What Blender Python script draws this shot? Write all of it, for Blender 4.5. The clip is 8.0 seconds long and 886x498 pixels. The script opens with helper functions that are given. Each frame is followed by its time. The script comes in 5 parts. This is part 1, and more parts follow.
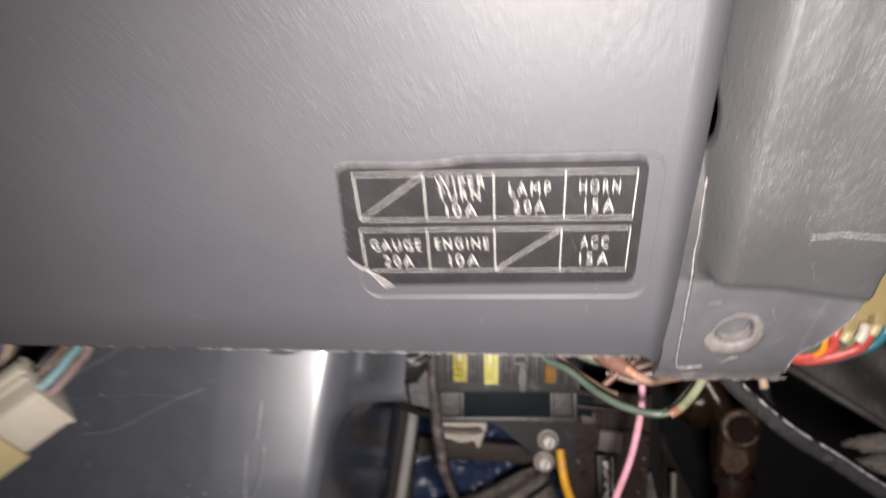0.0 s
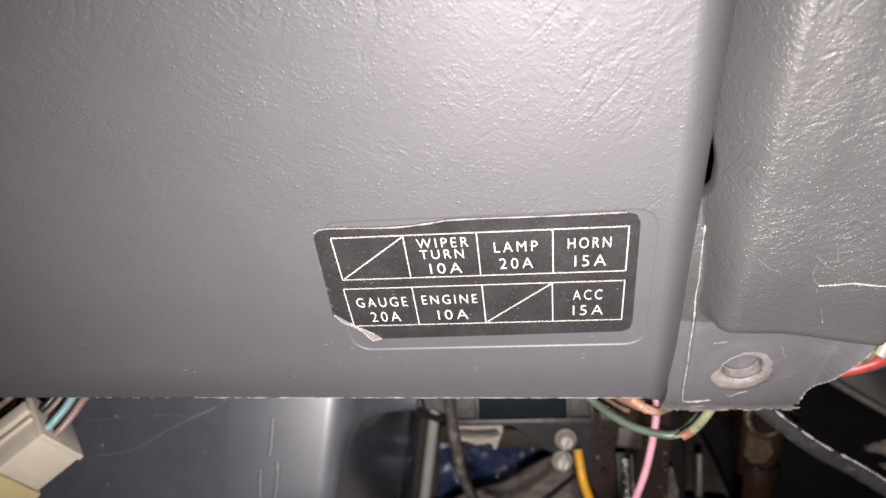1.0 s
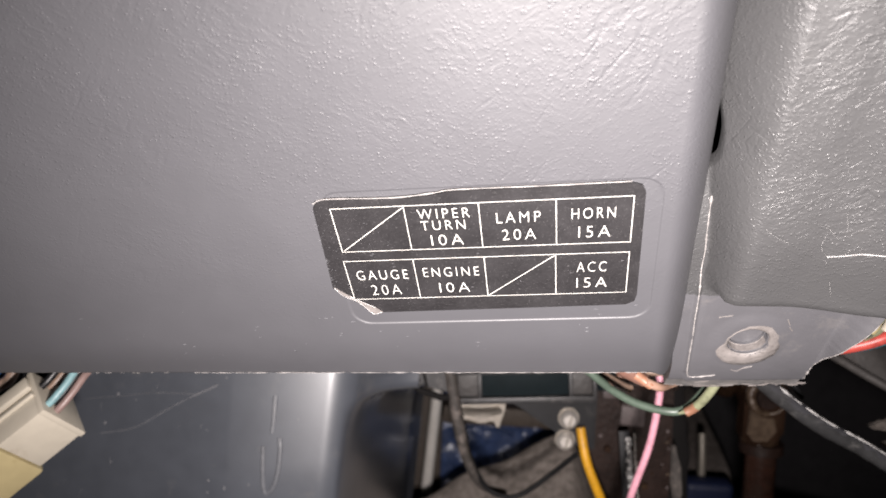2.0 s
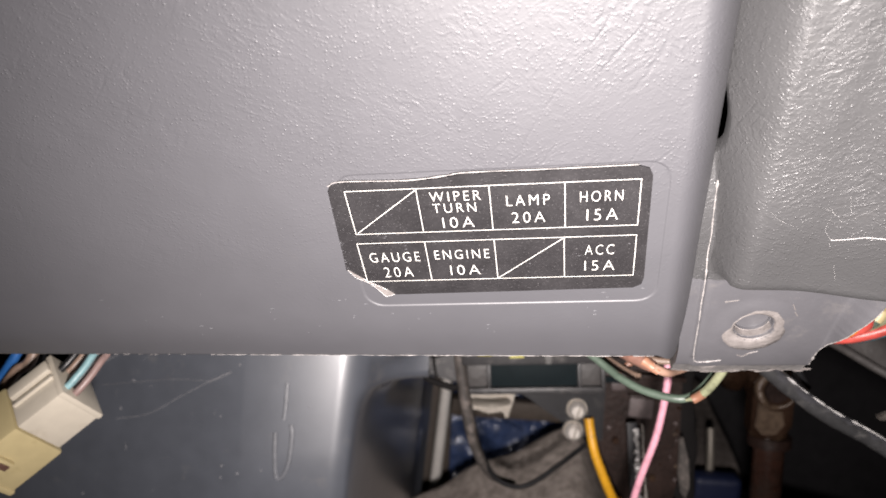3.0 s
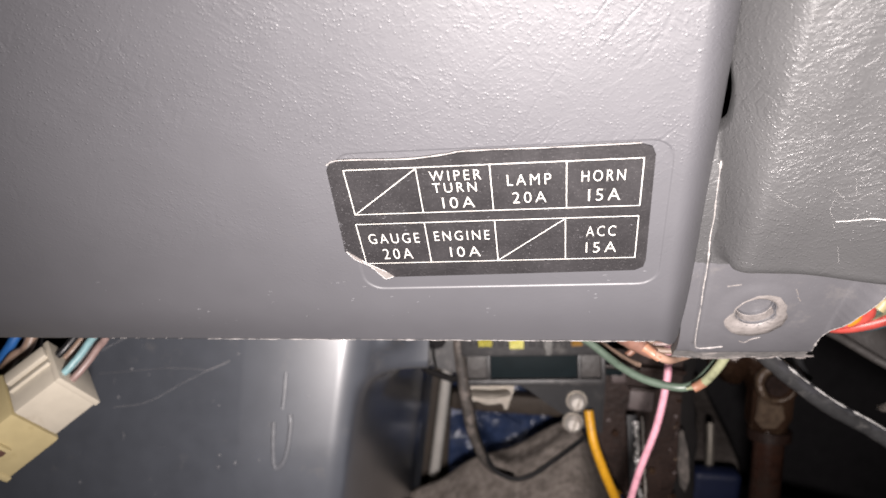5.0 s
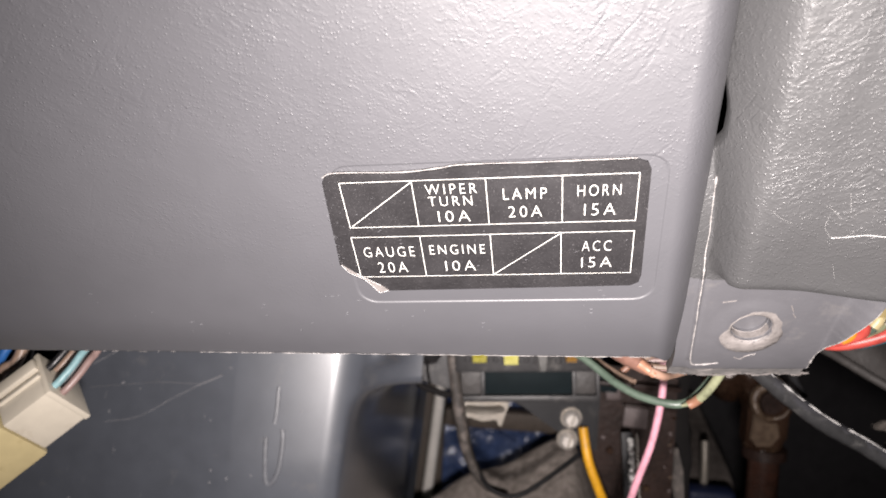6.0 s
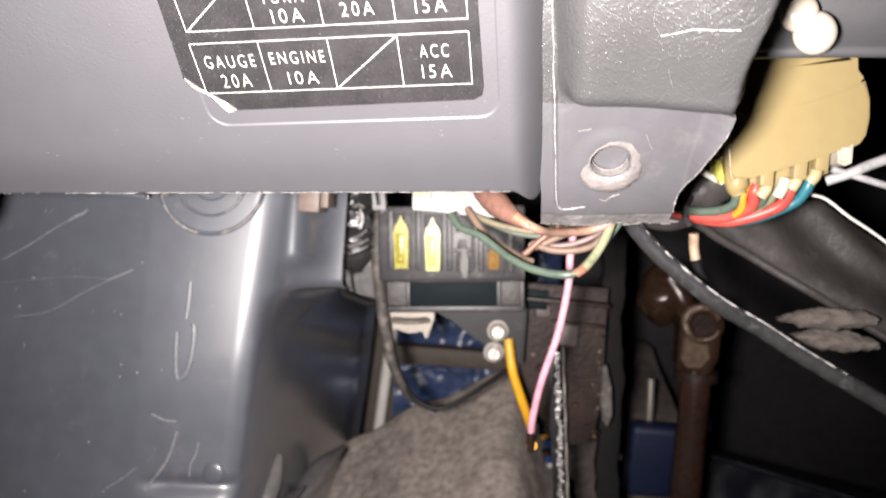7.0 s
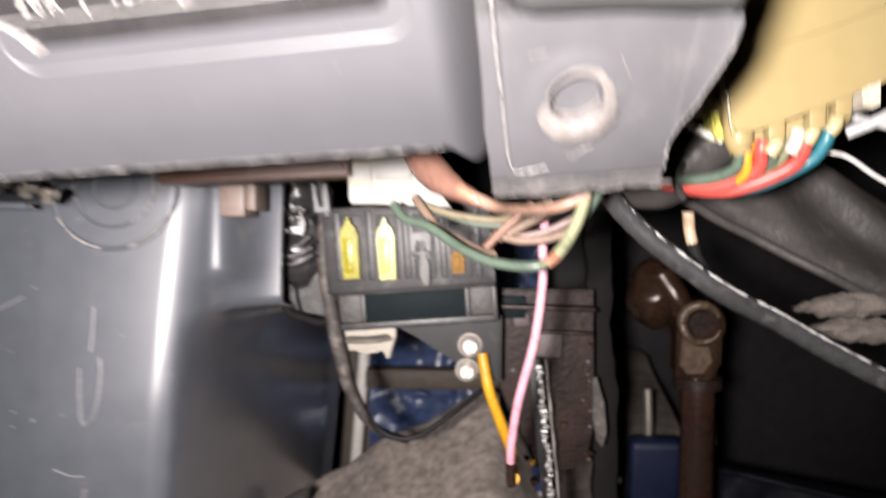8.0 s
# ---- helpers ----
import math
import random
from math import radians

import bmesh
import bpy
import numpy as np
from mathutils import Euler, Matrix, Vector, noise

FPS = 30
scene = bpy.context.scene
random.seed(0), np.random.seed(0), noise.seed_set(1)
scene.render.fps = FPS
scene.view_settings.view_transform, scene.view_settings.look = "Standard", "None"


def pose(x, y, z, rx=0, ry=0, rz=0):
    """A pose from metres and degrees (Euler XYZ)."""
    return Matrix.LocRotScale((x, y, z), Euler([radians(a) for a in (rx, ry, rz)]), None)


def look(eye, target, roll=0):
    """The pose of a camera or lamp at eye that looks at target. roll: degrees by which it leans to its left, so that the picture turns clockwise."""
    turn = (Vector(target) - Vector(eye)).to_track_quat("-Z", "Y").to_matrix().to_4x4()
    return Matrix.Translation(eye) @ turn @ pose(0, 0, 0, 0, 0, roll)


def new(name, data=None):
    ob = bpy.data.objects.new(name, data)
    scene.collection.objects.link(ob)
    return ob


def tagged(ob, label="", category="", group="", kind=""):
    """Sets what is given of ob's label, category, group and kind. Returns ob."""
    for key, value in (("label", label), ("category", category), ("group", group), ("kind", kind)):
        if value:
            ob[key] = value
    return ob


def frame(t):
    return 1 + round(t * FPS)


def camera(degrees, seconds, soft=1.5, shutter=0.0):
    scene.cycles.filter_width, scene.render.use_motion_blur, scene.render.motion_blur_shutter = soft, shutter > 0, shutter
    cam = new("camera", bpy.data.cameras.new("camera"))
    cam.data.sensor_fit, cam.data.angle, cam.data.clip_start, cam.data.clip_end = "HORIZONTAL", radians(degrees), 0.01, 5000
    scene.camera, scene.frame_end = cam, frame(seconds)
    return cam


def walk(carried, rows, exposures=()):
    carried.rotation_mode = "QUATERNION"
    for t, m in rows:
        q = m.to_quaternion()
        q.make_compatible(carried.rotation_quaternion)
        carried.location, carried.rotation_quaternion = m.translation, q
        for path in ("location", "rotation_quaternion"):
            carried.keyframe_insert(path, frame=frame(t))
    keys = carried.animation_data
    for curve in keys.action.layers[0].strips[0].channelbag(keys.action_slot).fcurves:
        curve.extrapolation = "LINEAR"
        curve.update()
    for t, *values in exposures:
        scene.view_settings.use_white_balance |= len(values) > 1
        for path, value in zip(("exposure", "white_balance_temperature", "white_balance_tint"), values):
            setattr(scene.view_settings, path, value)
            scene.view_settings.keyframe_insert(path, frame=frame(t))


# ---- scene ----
cam = camera(63.8, 8.0, soft=1.6, shutter=0.7)
# a small phone lens held close: the panel is in focus, the footwell behind it falls soft
cam.data.dof.use_dof, cam.data.dof.focus_distance, cam.data.dof.aperture_fstop = True, 0.108, 30
PATH = [
    (0, (0.01822, 0.01988, 0.46595), (-0.0337, 2.0190, 0.4911), 4.50),
    (0.2, (0.01739, 0.00704, 0.47410), (-0.0916, 2.0037, 0.5103), 4.83),
    (0.3, (0.02360, 0.00676, 0.47957), (-0.0922, 2.0031, 0.5139), 4.10),
    (0.4, (0.02694, 0.01751, 0.48094), (-0.0471, 2.0158, 0.4453), 3.51),
    (0.5, (0.02564, 0.02285, 0.47638), (-0.0585, 2.0190, 0.3857), 3.58),
    (0.7, (0.02214, 0.02277, 0.47258), (-0.1116, 2.0175, 0.4172), 3.65),
    (1, (0.02340, 0.02470, 0.48024), (-0.0975, 2.0194, 0.3986), 2.40),
    (1.5, (0.02361, 0.02732, 0.47982), (-0.0951, 2.0200, 0.3569), 2.26),
    (3, (0.02365, 0.02369, 0.47646), (-0.1302, 2.0130, 0.3387), 2.57),
    (3.5, (0.02384, 0.02442, 0.47695), (-0.1280, 2.0131, 0.3283), 2.43),
    (4, (0.02453, 0.02547, 0.47621), (-0.1260, 2.0140, 0.3246), 2.47),
    (4.5, (0.02395, 0.02458, 0.47424), (-0.1314, 2.0130, 0.3260), 2.78),
    (6, (0.02366, 0.02498, 0.47358), (-0.1182, 2.0175, 0.3744), 3.26),
    (6.2, (0.02448, 0.02376, 0.47121), (-0.1213, 2.0179, 0.4255), 3.95),
    (6.4, (0.02547, 0.01853, 0.46671), (-0.1513, 2.0101, 0.4173), 5.08),
    (6.5, (0.02923, 0.01550, 0.46439), (-0.1384, 2.0065, 0.3762), 4.62),
    (6.6, (0.03527, 0.01766, 0.45980), (-0.0906, 2.0086, 0.3178), 3.39),
    (6.8, (0.04367, 0.02541, 0.45148), (-0.0466, 2.0176, 0.2997), 4.21),
    (7, (0.04725, 0.02588, 0.44929), (-0.0594, 2.0178, 0.3053), 3.82),
    (7.2, (0.04896, 0.02737, 0.44668), (-0.0829, 2.0149, 0.2668), 4.16),
    (7.4, (0.05108, 0.03751, 0.45061), (-0.0878, 2.0156, 0.1897), 2.33),
    (7.5, (0.05108, 0.04271, 0.44548), (-0.0719, 2.0237, 0.1993), 2.41),
    (7.6, (0.05521, 0.04948, 0.44410), (-0.0708, 2.0361, 0.2504), 2.27),
    (7.8, (0.05395, 0.04767, 0.44549), (-0.0546, 2.0420, 0.3421), 1.56),
    (7.9, (0.05294, 0.05260, 0.44675), (-0.0269, 2.0481, 0.3391), 0.58),
    (8, (0.05497, 0.05857, 0.44203), (-0.0197, 2.0555, 0.3591), 0.53),
]
EXPOSURES = [(0.0, -0.12), (1.5, 0.0), (3.0, 0.2), (3.5, 0.14), (4.0, 0.22), (4.5, 0.22), (6.0, 0.25), (6.2, 0.18), (6.5, 0.25), (7.0, 0.85), (7.5, 0.95), (8.0, 0.95)]
walk(cam, [(t, look(eye, target, roll)) for t, eye, target, roll in PATH], EXPOSURES)

# ---- light: a small torch held just behind the camera, and faint stray light ----
world = bpy.data.worlds.new("cabin_dusk")
world.use_nodes = True
world.node_tree.nodes["Background"].inputs["Color"].default_value = (0.55, 0.6, 0.7, 1)
world.node_tree.nodes["Background"].inputs["Strength"].default_value = 0.05
scene.world = world

torch = bpy.data.lights.new("torch", "SPOT")
torch.energy, torch.shadow_soft_size, torch.color = 2.85, 0.007, (1.0, 0.918, 0.896)
torch.spot_size, torch.spot_blend = radians(124), 1.0
torch_ob = new("torch", torch)
torch_ob.matrix_world = look((0.0325, 0.028, 0.4450), (0.027, 0.2, 0.463))


# ---- materials ----
def ramp(nodes, stops):
    r = nodes.new("ShaderNodeValToRGB")
    while len(r.color_ramp.elements) < len(stops):
        r.color_ramp.elements.new(0.5)
    for e, (p, c) in zip(r.color_ramp.elements, stops):
        e.position, e.color = p, (*c, 1)
    return r


def material(name, colour, rough=0.5, metal=0.0, vary=0.25, scale=300.0, grain=0.0, grain_scale=1500.0, dirt=None, dirt_amount=0.45,
             dirt_scale=120.0, coat=0.0, leather=0.0, transmission=0.0, rough_vary=0.12, specular=0.5, coat_rough=0.14, leather_scale=1700.0, leather_wear=0.25, crease_share=0.7, groove=0.0, polished=None):
    """A surface with two scales of colour variation, gloss variation, and fine relief in metres."""
    m = bpy.data.materials.new(name)
    m.use_nodes = True
    nt = m.node_tree
    n, l = nt.nodes, nt.links
    b = n["Principled BSDF"]
    co = n.new("ShaderNodeTexCoord")
    big, small = n.new("ShaderNodeTexNoise"), n.new("ShaderNodeTexNoise")
    for tex, s in ((big, scale * 0.25), (small, scale * 2.5)):
        tex.inputs["Scale"].default_value, tex.inputs["Detail"].default_value = s, 5
        l.new(co.outputs["Object"], tex.inputs["Vector"])
    mixn = n.new("ShaderNodeMath")
    mixn.operation = "MULTIPLY_ADD"
    mixn.inputs[1].default_value = 0.45
    l.new(small.outputs["Fac"], mixn.inputs[0])
    half = n.new("ShaderNodeMath")
    half.operation = "MULTIPLY"
    half.inputs[1].default_value = 0.55
    l.new(big.outputs["Fac"], half.inputs[0])
    l.new(half.outputs[0], mixn.inputs[2])
    lo = [max(0, c * (1 - vary)) for c in colour]
    hi = [min(1, c * (1 + vary)) for c in colour]
    r = ramp(n, [(0.32, lo), (0.68, hi)])
    l.new(mixn.outputs[0], r.inputs["Fac"])
    out = r.outputs["Color"]
    if dirt:
        d = n.new("ShaderNodeTexNoise")
        d.inputs["Scale"].default_value, d.inputs["Detail"].default_value, d.inputs["Roughness"].default_value = dirt_scale, 8, 0.7
        l.new(co.outputs["Object"], d.inputs["Vector"])
        dr = ramp(n, [(1 - dirt_amount - 0.07, (0, 0, 0)), (1 - dirt_amount + 0.1, (1, 1, 1))])
        l.new(d.outputs["Fac"], dr.inputs["Fac"])
        mx = n.new("ShaderNodeMix")
        mx.data_type = "RGBA"
        l.new(dr.outputs["Color"], mx.inputs["Factor"])
        l.new(out, mx.inputs["A"])
        mx.inputs["B"].default_value = (*dirt, 1)
        out = mx.outputs["Result"]
    l.new(out, b.inputs["Base Color"])
    rr = n.new("ShaderNodeMapRange")
    rr.inputs["To Min"].default_value, rr.inputs["To Max"].default_value = max(0.03, rough - rough_vary), min(1, rough + rough_vary)
    l.new(big.outputs["Fac"], rr.inputs["Value"])
    l.new(rr.outputs["Result"], b.inputs["Roughness"])
    b.inputs["Metallic"].default_value = metal
    b.inputs["Coat Weight"].default_value, b.inputs["Coat Roughness"].default_value = coat, coat_rough
    b.inputs["Transmission Weight"].default_value = transmission
    b.inputs["Specular IOR Level"].default_value = specular
    last = None
    if leather:
        # a pebbled grain with drawn-out creases that run two ways and swap over in patches, worn away in others
        bend = n.new("ShaderNodeTexNoise")
        bend.inputs["Scale"].default_value, bend.inputs["Detail"].default_value = leather_scale * 0.35, 2
        l.new(co.outputs["Object"], bend.inputs["Vector"])
        off = n.new("ShaderNodeVectorMath")
        off.operation = "MULTIPLY_ADD"
        off.inputs[1].default_value = (0.9 / leather_scale,) * 3
        l.new(bend.outputs["Color"], off.inputs[0])
        l.new(co.outputs["Object"], off.inputs[2])
        layers = []
        for turn in (38, -30):
            # laid into the slope of the dash, turned there, then drawn out
            lay, turned, mp = n.new("ShaderNodeMapping"), n.new("ShaderNodeMapping"), n.new("ShaderNodeMapping")
            lay.inputs["Rotation"].default_value = (radians(-40.9), 0, 0)
            turned.inputs["Rotation"].default_value = (0, radians(turn), 0)
            mp.inputs["Scale"].default_value = (0.42, 1, 1)
            l.new(off.outputs["Vector"], lay.inputs["Vector"])
            l.new(lay.outputs["Vector"], turned.inputs["Vector"])
            l.new(turned.outputs["Vector"], mp.inputs["Vector"])
            v = n.new("ShaderNodeTexNoise")
            v.inputs["Scale"].default_value, v.inputs["Detail"].default_value, v.inputs["Distortion"].default_value = leather_scale * 0.5, 3, 0.8
            l.new(mp.outputs["Vector"], v.inputs["Vector"])
            vr = ramp(n, [(0.44, (0, 0, 0)), (0.64, (1, 1, 1))])
            l.new(v.outputs["Fac"], vr.inputs["Fac"])
            layers.append(vr)
        patch = n.new("ShaderNodeTexNoise")
        patch.inputs["Scale"].default_value, patch.inputs["Detail"].default_value = 130, 3
        l.new(co.outputs["Object"], patch.inputs["Vector"])
        pr = ramp(n, [(0.42, (0, 0, 0)), (0.58, (1, 1, 1))])
        l.new(patch.outputs["Fac"], pr.inputs["Fac"])
        both = n.new("ShaderNodeMix")
        both.data_type = "RGBA"
        l.new(pr.outputs["Color"], both.inputs["Factor"])
        l.new(layers[0].outputs["Color"], both.inputs["A"])
        l.new(layers[1].outputs["Color"], both.inputs["B"])
        pebble = n.new("ShaderNodeTexVoronoi")
        pebble.feature = "SMOOTH_F1"
        pebble.inputs["Scale"].default_value, pebble.inputs["Smoothness"].default_value = leather_scale, 0.35
        l.new(off.outputs["Vector"], pebble.inputs["Vector"])
        pb = ramp(n, [(0.10, (1, 1, 1)), (0.52, (0, 0, 0))])
        l.new(pebble.outputs["Distance"], pb.inputs["Fac"])
        # some pebbles stand tall, most lie low
        lot = n.new("ShaderNodeMapRange")
        lot.inputs["From Min"].default_value, lot.inputs["From Max"].default_value, lot.inputs["To Min"].default_value, lot.inputs["To Max"].default_value = 0.45, 0.92, 0.06, 1.0
        l.new(pebble.outputs["Color"], lot.inputs["Value"])
        stand = n.new("ShaderNodeMath")
        stand.operation = "MULTIPLY"
        l.new(pb.outputs["Color"], stand.inputs[0])
        l.new(lot.outputs["Result"], stand.inputs[1])
        crease = n.new("ShaderNodeMath")
        crease.operation = "MULTIPLY_ADD"
        crease.inputs[1].default_value = crease_share
        l.new(both.outputs["Result"], crease.inputs[0])
        l.new(stand.outputs[0], crease.inputs[2])
        if groove:
            # sparse long wrinkles cut into the grain, running down the slope
            lay, turned, mp = n.new("ShaderNodeMapping"), n.new("ShaderNodeMapping"), n.new("ShaderNodeMapping")
            lay.inputs["Rotation"].default_value = (radians(-40.9), 0, 0)
            turned.inputs["Rotation"].default_value = (0, radians(58), 0)
            mp.inputs["Scale"].default_value = (0.24, 1, 1)
            l.new(off.outputs["Vector"], lay.inputs["Vector"])
            l.new(lay.outputs["Vector"], turned.inputs["Vector"])
            l.new(turned.outputs["Vector"], mp.inputs["Vector"])
            wn, keep, cut, sunk = n.new("ShaderNodeTexNoise"), n.new("ShaderNodeTexNoise"), n.new("ShaderNodeMath"), n.new("ShaderNodeMath")
            wn.inputs["Scale"].default_value, wn.inputs["Detail"].default_value = leather_scale * 0.11, 2
            keep.inputs["Scale"].default_value, keep.inputs["Detail"].default_value = 95, 2
            l.new(mp.outputs["Vector"], wn.inputs["Vector"])
            l.new(co.outputs["Object"], keep.inputs["Vector"])
            wl, kr = ramp(n, [(0.455, (0, 0, 0)), (0.5, (1, 1, 1)), (0.545, (0, 0, 0))]), ramp(n, [(0.50, (0, 0, 0)), (0.60, (1, 1, 1))])
            l.new(wn.outputs["Fac"], wl.inputs["Fac"])
            l.new(keep.outputs["Fac"], kr.inputs["Fac"])
            cut.operation = "MULTIPLY"
            l.new(wl.outputs["Color"], cut.inputs[0])
            l.new(kr.outputs["Color"], cut.inputs[1])
            sunk.operation = "MULTIPLY_ADD"
            sunk.inputs[1].default_value = -groove
            l.new(cut.outputs[0], sunk.inputs[0])
            l.new(crease.outputs[0], sunk.inputs[2])
            crease = sunk
        wear = n.new("ShaderNodeTexNoise")
        wear.inputs["Scale"].default_value, wear.inputs["Detail"].default_value = 55, 4
        l.new(co.outputs["Object"], wear.inputs["Vector"])
        wr = ramp(n, [(0.34, (leather_wear, leather_wear, leather_wear)), (0.60, (1, 1, 1))])
        l.new(wear.outputs["Fac"], wr.inputs["Fac"])
        tall = n.new("ShaderNodeMath")
        tall.operation = "MULTIPLY"
        l.new(crease.outputs[0], tall.inputs[0])
        l.new(wr.outputs["Color"], tall.inputs[1])
        if polished:
            # the grain runs out towards the polished foot
            sep, fade, low = n.new("ShaderNodeSeparateXYZ"), n.new("ShaderNodeMapRange"), n.new("ShaderNodeMath")
            low.operation = "MULTIPLY"
            fade.inputs["From Min"].default_value, fade.inputs["From Max"].default_value, fade.inputs["To Min"].default_value = *polished, 0.14
            l.new(co.outputs["Object"], sep.inputs["Vector"])
            l.new(sep.outputs["Z"], fade.inputs["Value"])
            l.new(tall.outputs[0], low.inputs[0])
            l.new(fade.outputs["Result"], low.inputs[1])
            tall = low
        bm1 = n.new("ShaderNodeBump")
        bm1.inputs["Strength"].default_value, bm1.inputs["Distance"].default_value = 0.9, leather
        l.new(tall.outputs[0], bm1.inputs["Height"])
        last = bm1
    if grain:
        g = n.new("ShaderNodeTexNoise")
        g.inputs["Scale"].default_value, g.inputs["Detail"].default_value = grain_scale, 6
        l.new(co.outputs["Object"], g.inputs["Vector"])
        bp = n.new("ShaderNodeBump")
        bp.inputs["Strength"].default_value, bp.inputs["Distance"].default_value = 0.8, grain
        l.new(g.outputs["Fac"], bp.inputs["Height"])
        if last:
            l.new(last.outputs["Normal"], bp.inputs["Normal"])
        last = bp
    if last:
        l.new(last.outputs["Normal"], b.inputs["Normal"])
    return m


M_DASH = material("dash_plastic", (0.061, 0.0607, 0.0665), 0.52, specular=0.8, vary=0.06, scale=60, leather=0.000085, leather_scale=2400, leather_wear=0.22, crease_share=0.42, groove=0.6, polished=(0.456, 0.490), dirt=(0.068, 0.066, 0.068), dirt_amount=0.30, dirt_scale=40)
M_TRIM = material("trim_plastic", (0.050, 0.050, 0.051), 0.43, specular=0.8, vary=0.08, scale=60, leather=0.000105, leather_scale=2900, leather_wear=0.55, crease_share=0.5, groove=0.5, dirt=(0.07, 0.068, 0.066), dirt_amount=0.30, dirt_scale=60)
M_SMOOTH = material("smooth_grey_plastic", (0.076, 0.076, 0.080), 0.42, specular=0.85, vary=0.12, scale=80, grain=0.00005, dirt=(0.125, 0.12, 0.115), dirt_amount=0.33, dirt_scale=90)
M_TAB = material("smooth_pale_grey_plastic", (0.080, 0.079, 0.085), 0.42, specular=0.8, vary=0.10, scale=90, grain=0.00005, dirt=(0.125, 0.118, 0.115), dirt_amount=0.36, dirt_scale=110)
M_WORNTAB = material("roughened_grey_plastic", (0.10, 0.096, 0.094), 0.6, vary=0.4, scale=300, grain=0.0003, grain_scale=700, dirt=(0.17, 0.155, 0.145), dirt_amount=0.4, dirt_scale=300)
# for worn and torn edges, and for the painted highlight on the cable
M_WORN_GLINT = material("worn_and_glint_plastic", (0.48, 0.47, 0.46), 0.6, vary=0.3, scale=600, grain=0.0002)
M_RINGW = material("scuffed_plastic", (0.165, 0.15, 0.143), 0.55, vary=0.5, scale=400, grain=0.0002, dirt=(0.13, 0.12, 0.115), dirt_amount=0.45, dirt_scale=500)
M_KICK = material("kick_plastic", (0.076, 0.083, 0.098), 0.38, coat_rough=0.18, vary=0.14, specular=0.8, coat=1.0, scale=60, grain=0.00002, grain_scale=2500, dirt=(0.12, 0.12, 0.125), dirt_amount=0.34, dirt_scale=70, rough_vary=0.12)
M_SCUFFED = material("pale_scuffed_plastic", (0.235, 0.222, 0.215), 0.6, vary=0.4, scale=500, grain=0.0002)
M_SCRATCH = material("scratch_grey", (0.165, 0.165, 0.175), 0.6, vary=0.3, scale=900)
M_SMEAR = material("smeared_grey", (0.112, 0.117, 0.130), 0.42, vary=0.3, scale=300, coat=0.5)
M_LABEL = material("label_black", (0.018, 0.017, 0.018), 0.42, specular=0.45, vary=0.3, scale=900, grain=0.00006, grain_scale=2200, dirt=(0.17, 0.165, 0.165), dirt_amount=0.335, dirt_scale=3800)
M_PRINT = material("label_print", (0.48, 0.47, 0.44), 0.5, vary=0.2, scale=900)
M_BLACK = material("black_plastic", (0.013, 0.013, 0.0145), 0.42, specular=0.3, vary=0.25, scale=150, grain=0.00006, dirt=(0.05, 0.046, 0.043), dirt_amount=0.36, dirt_scale=180)
M_GREYBLK = material("dusty_black_plastic", (0.030, 0.029, 0.030), 0.42, vary=0.35, scale=200, grain=0.00008, dirt=(0.115, 0.108, 0.102), dirt_amount=0.4, dirt_scale=200)
# darker copy of the dusty black plastic, for the shade inside the slots
M_SLOT = material("shaded_black_plastic", (0.024, 0.023, 0.024), 0.5, vary=0.35, scale=200, grain=0.00006, dirt=(0.065, 0.062, 0.06), dirt_amount=0.4, dirt_scale=200)
M_GLOSS = material("glossy_black", (0.010, 0.015, 0.017), 0.5, specular=0.05, vary=0.2, scale=100)
M_DARK = material("dark_lining", (0.026, 0.0245, 0.027), 0.5, vary=0.4, scale=40, grain=0.0004, grain_scale=200, dirt=(0.036, 0.034, 0.036), dirt_amount=0.42, dirt_scale=16)
M_FLAP = material("dusty_dark_plastic", (0.10, 0.096, 0.095), 0.26, vary=0.3, scale=120, grain=0.0002, dirt=(0.13, 0.12, 0.11), dirt_amount=0.4, dirt_scale=90)
M_POST = material("matt_black_paint", (0.009, 0.008, 0.008), 0.8, vary=0.3, scale=60, specular=0.2)
M_YEL = material("fuse_yellow", (0.29, 0.255, 0.010), 0.28, vary=0.5, scale=500, specular=0.35)
M_PALEYEL = material("fuse_pale_yellow", (0.47, 0.44, 0.10), 0.28, vary=0.3, scale=500, specular=0.35)
M_CLEAR = material("smoked_clear_plastic", (0.115, 0.112, 0.107), 0.4, vary=0.8, scale=500, transmission=0.3, specular=0.2)
M_BROWNF = material("fuse_brown", (0.20, 0.10, 0.012), 0.5, vary=0.3, scale=400, specular=0.2)
M_STEEL = material("dull_steel", (0.28, 0.255, 0.22), 0.5, metal=0.5, vary=0.2, scale=400, dirt=(0.3, 0.26, 0.21), dirt_amount=0.4, dirt_scale=300)
M_CHROME = material("bright_steel", (0.66, 0.62, 0.57), 0.36, metal=0.55, vary=0.15, scale=300, grain=0.0001)
M_STRIPMETAL = material("scuffed_tin", (0.46, 0.45, 0.44), 0.36, metal=0.6, vary=0.4, scale=500, grain=0.0002)
M_RUST = material("rusty_brown_steel", (0.030, 0.016, 0.010), 0.24, metal=0.2, vary=0.5, scale=180, grain=0.00012, dirt=(0.085, 0.055, 0.034), dirt_amount=0.38, dirt_scale=160)
M_RUSTDK = material("dark_rusty_steel", (0.019, 0.0105, 0.0082), 0.45, metal=0.1, specular=0.3, vary=0.8, scale=300, grain=0.00022, grain_scale=500, dirt=(0.11, 0.075, 0.064), dirt_amount=0.30, dirt_scale=340)
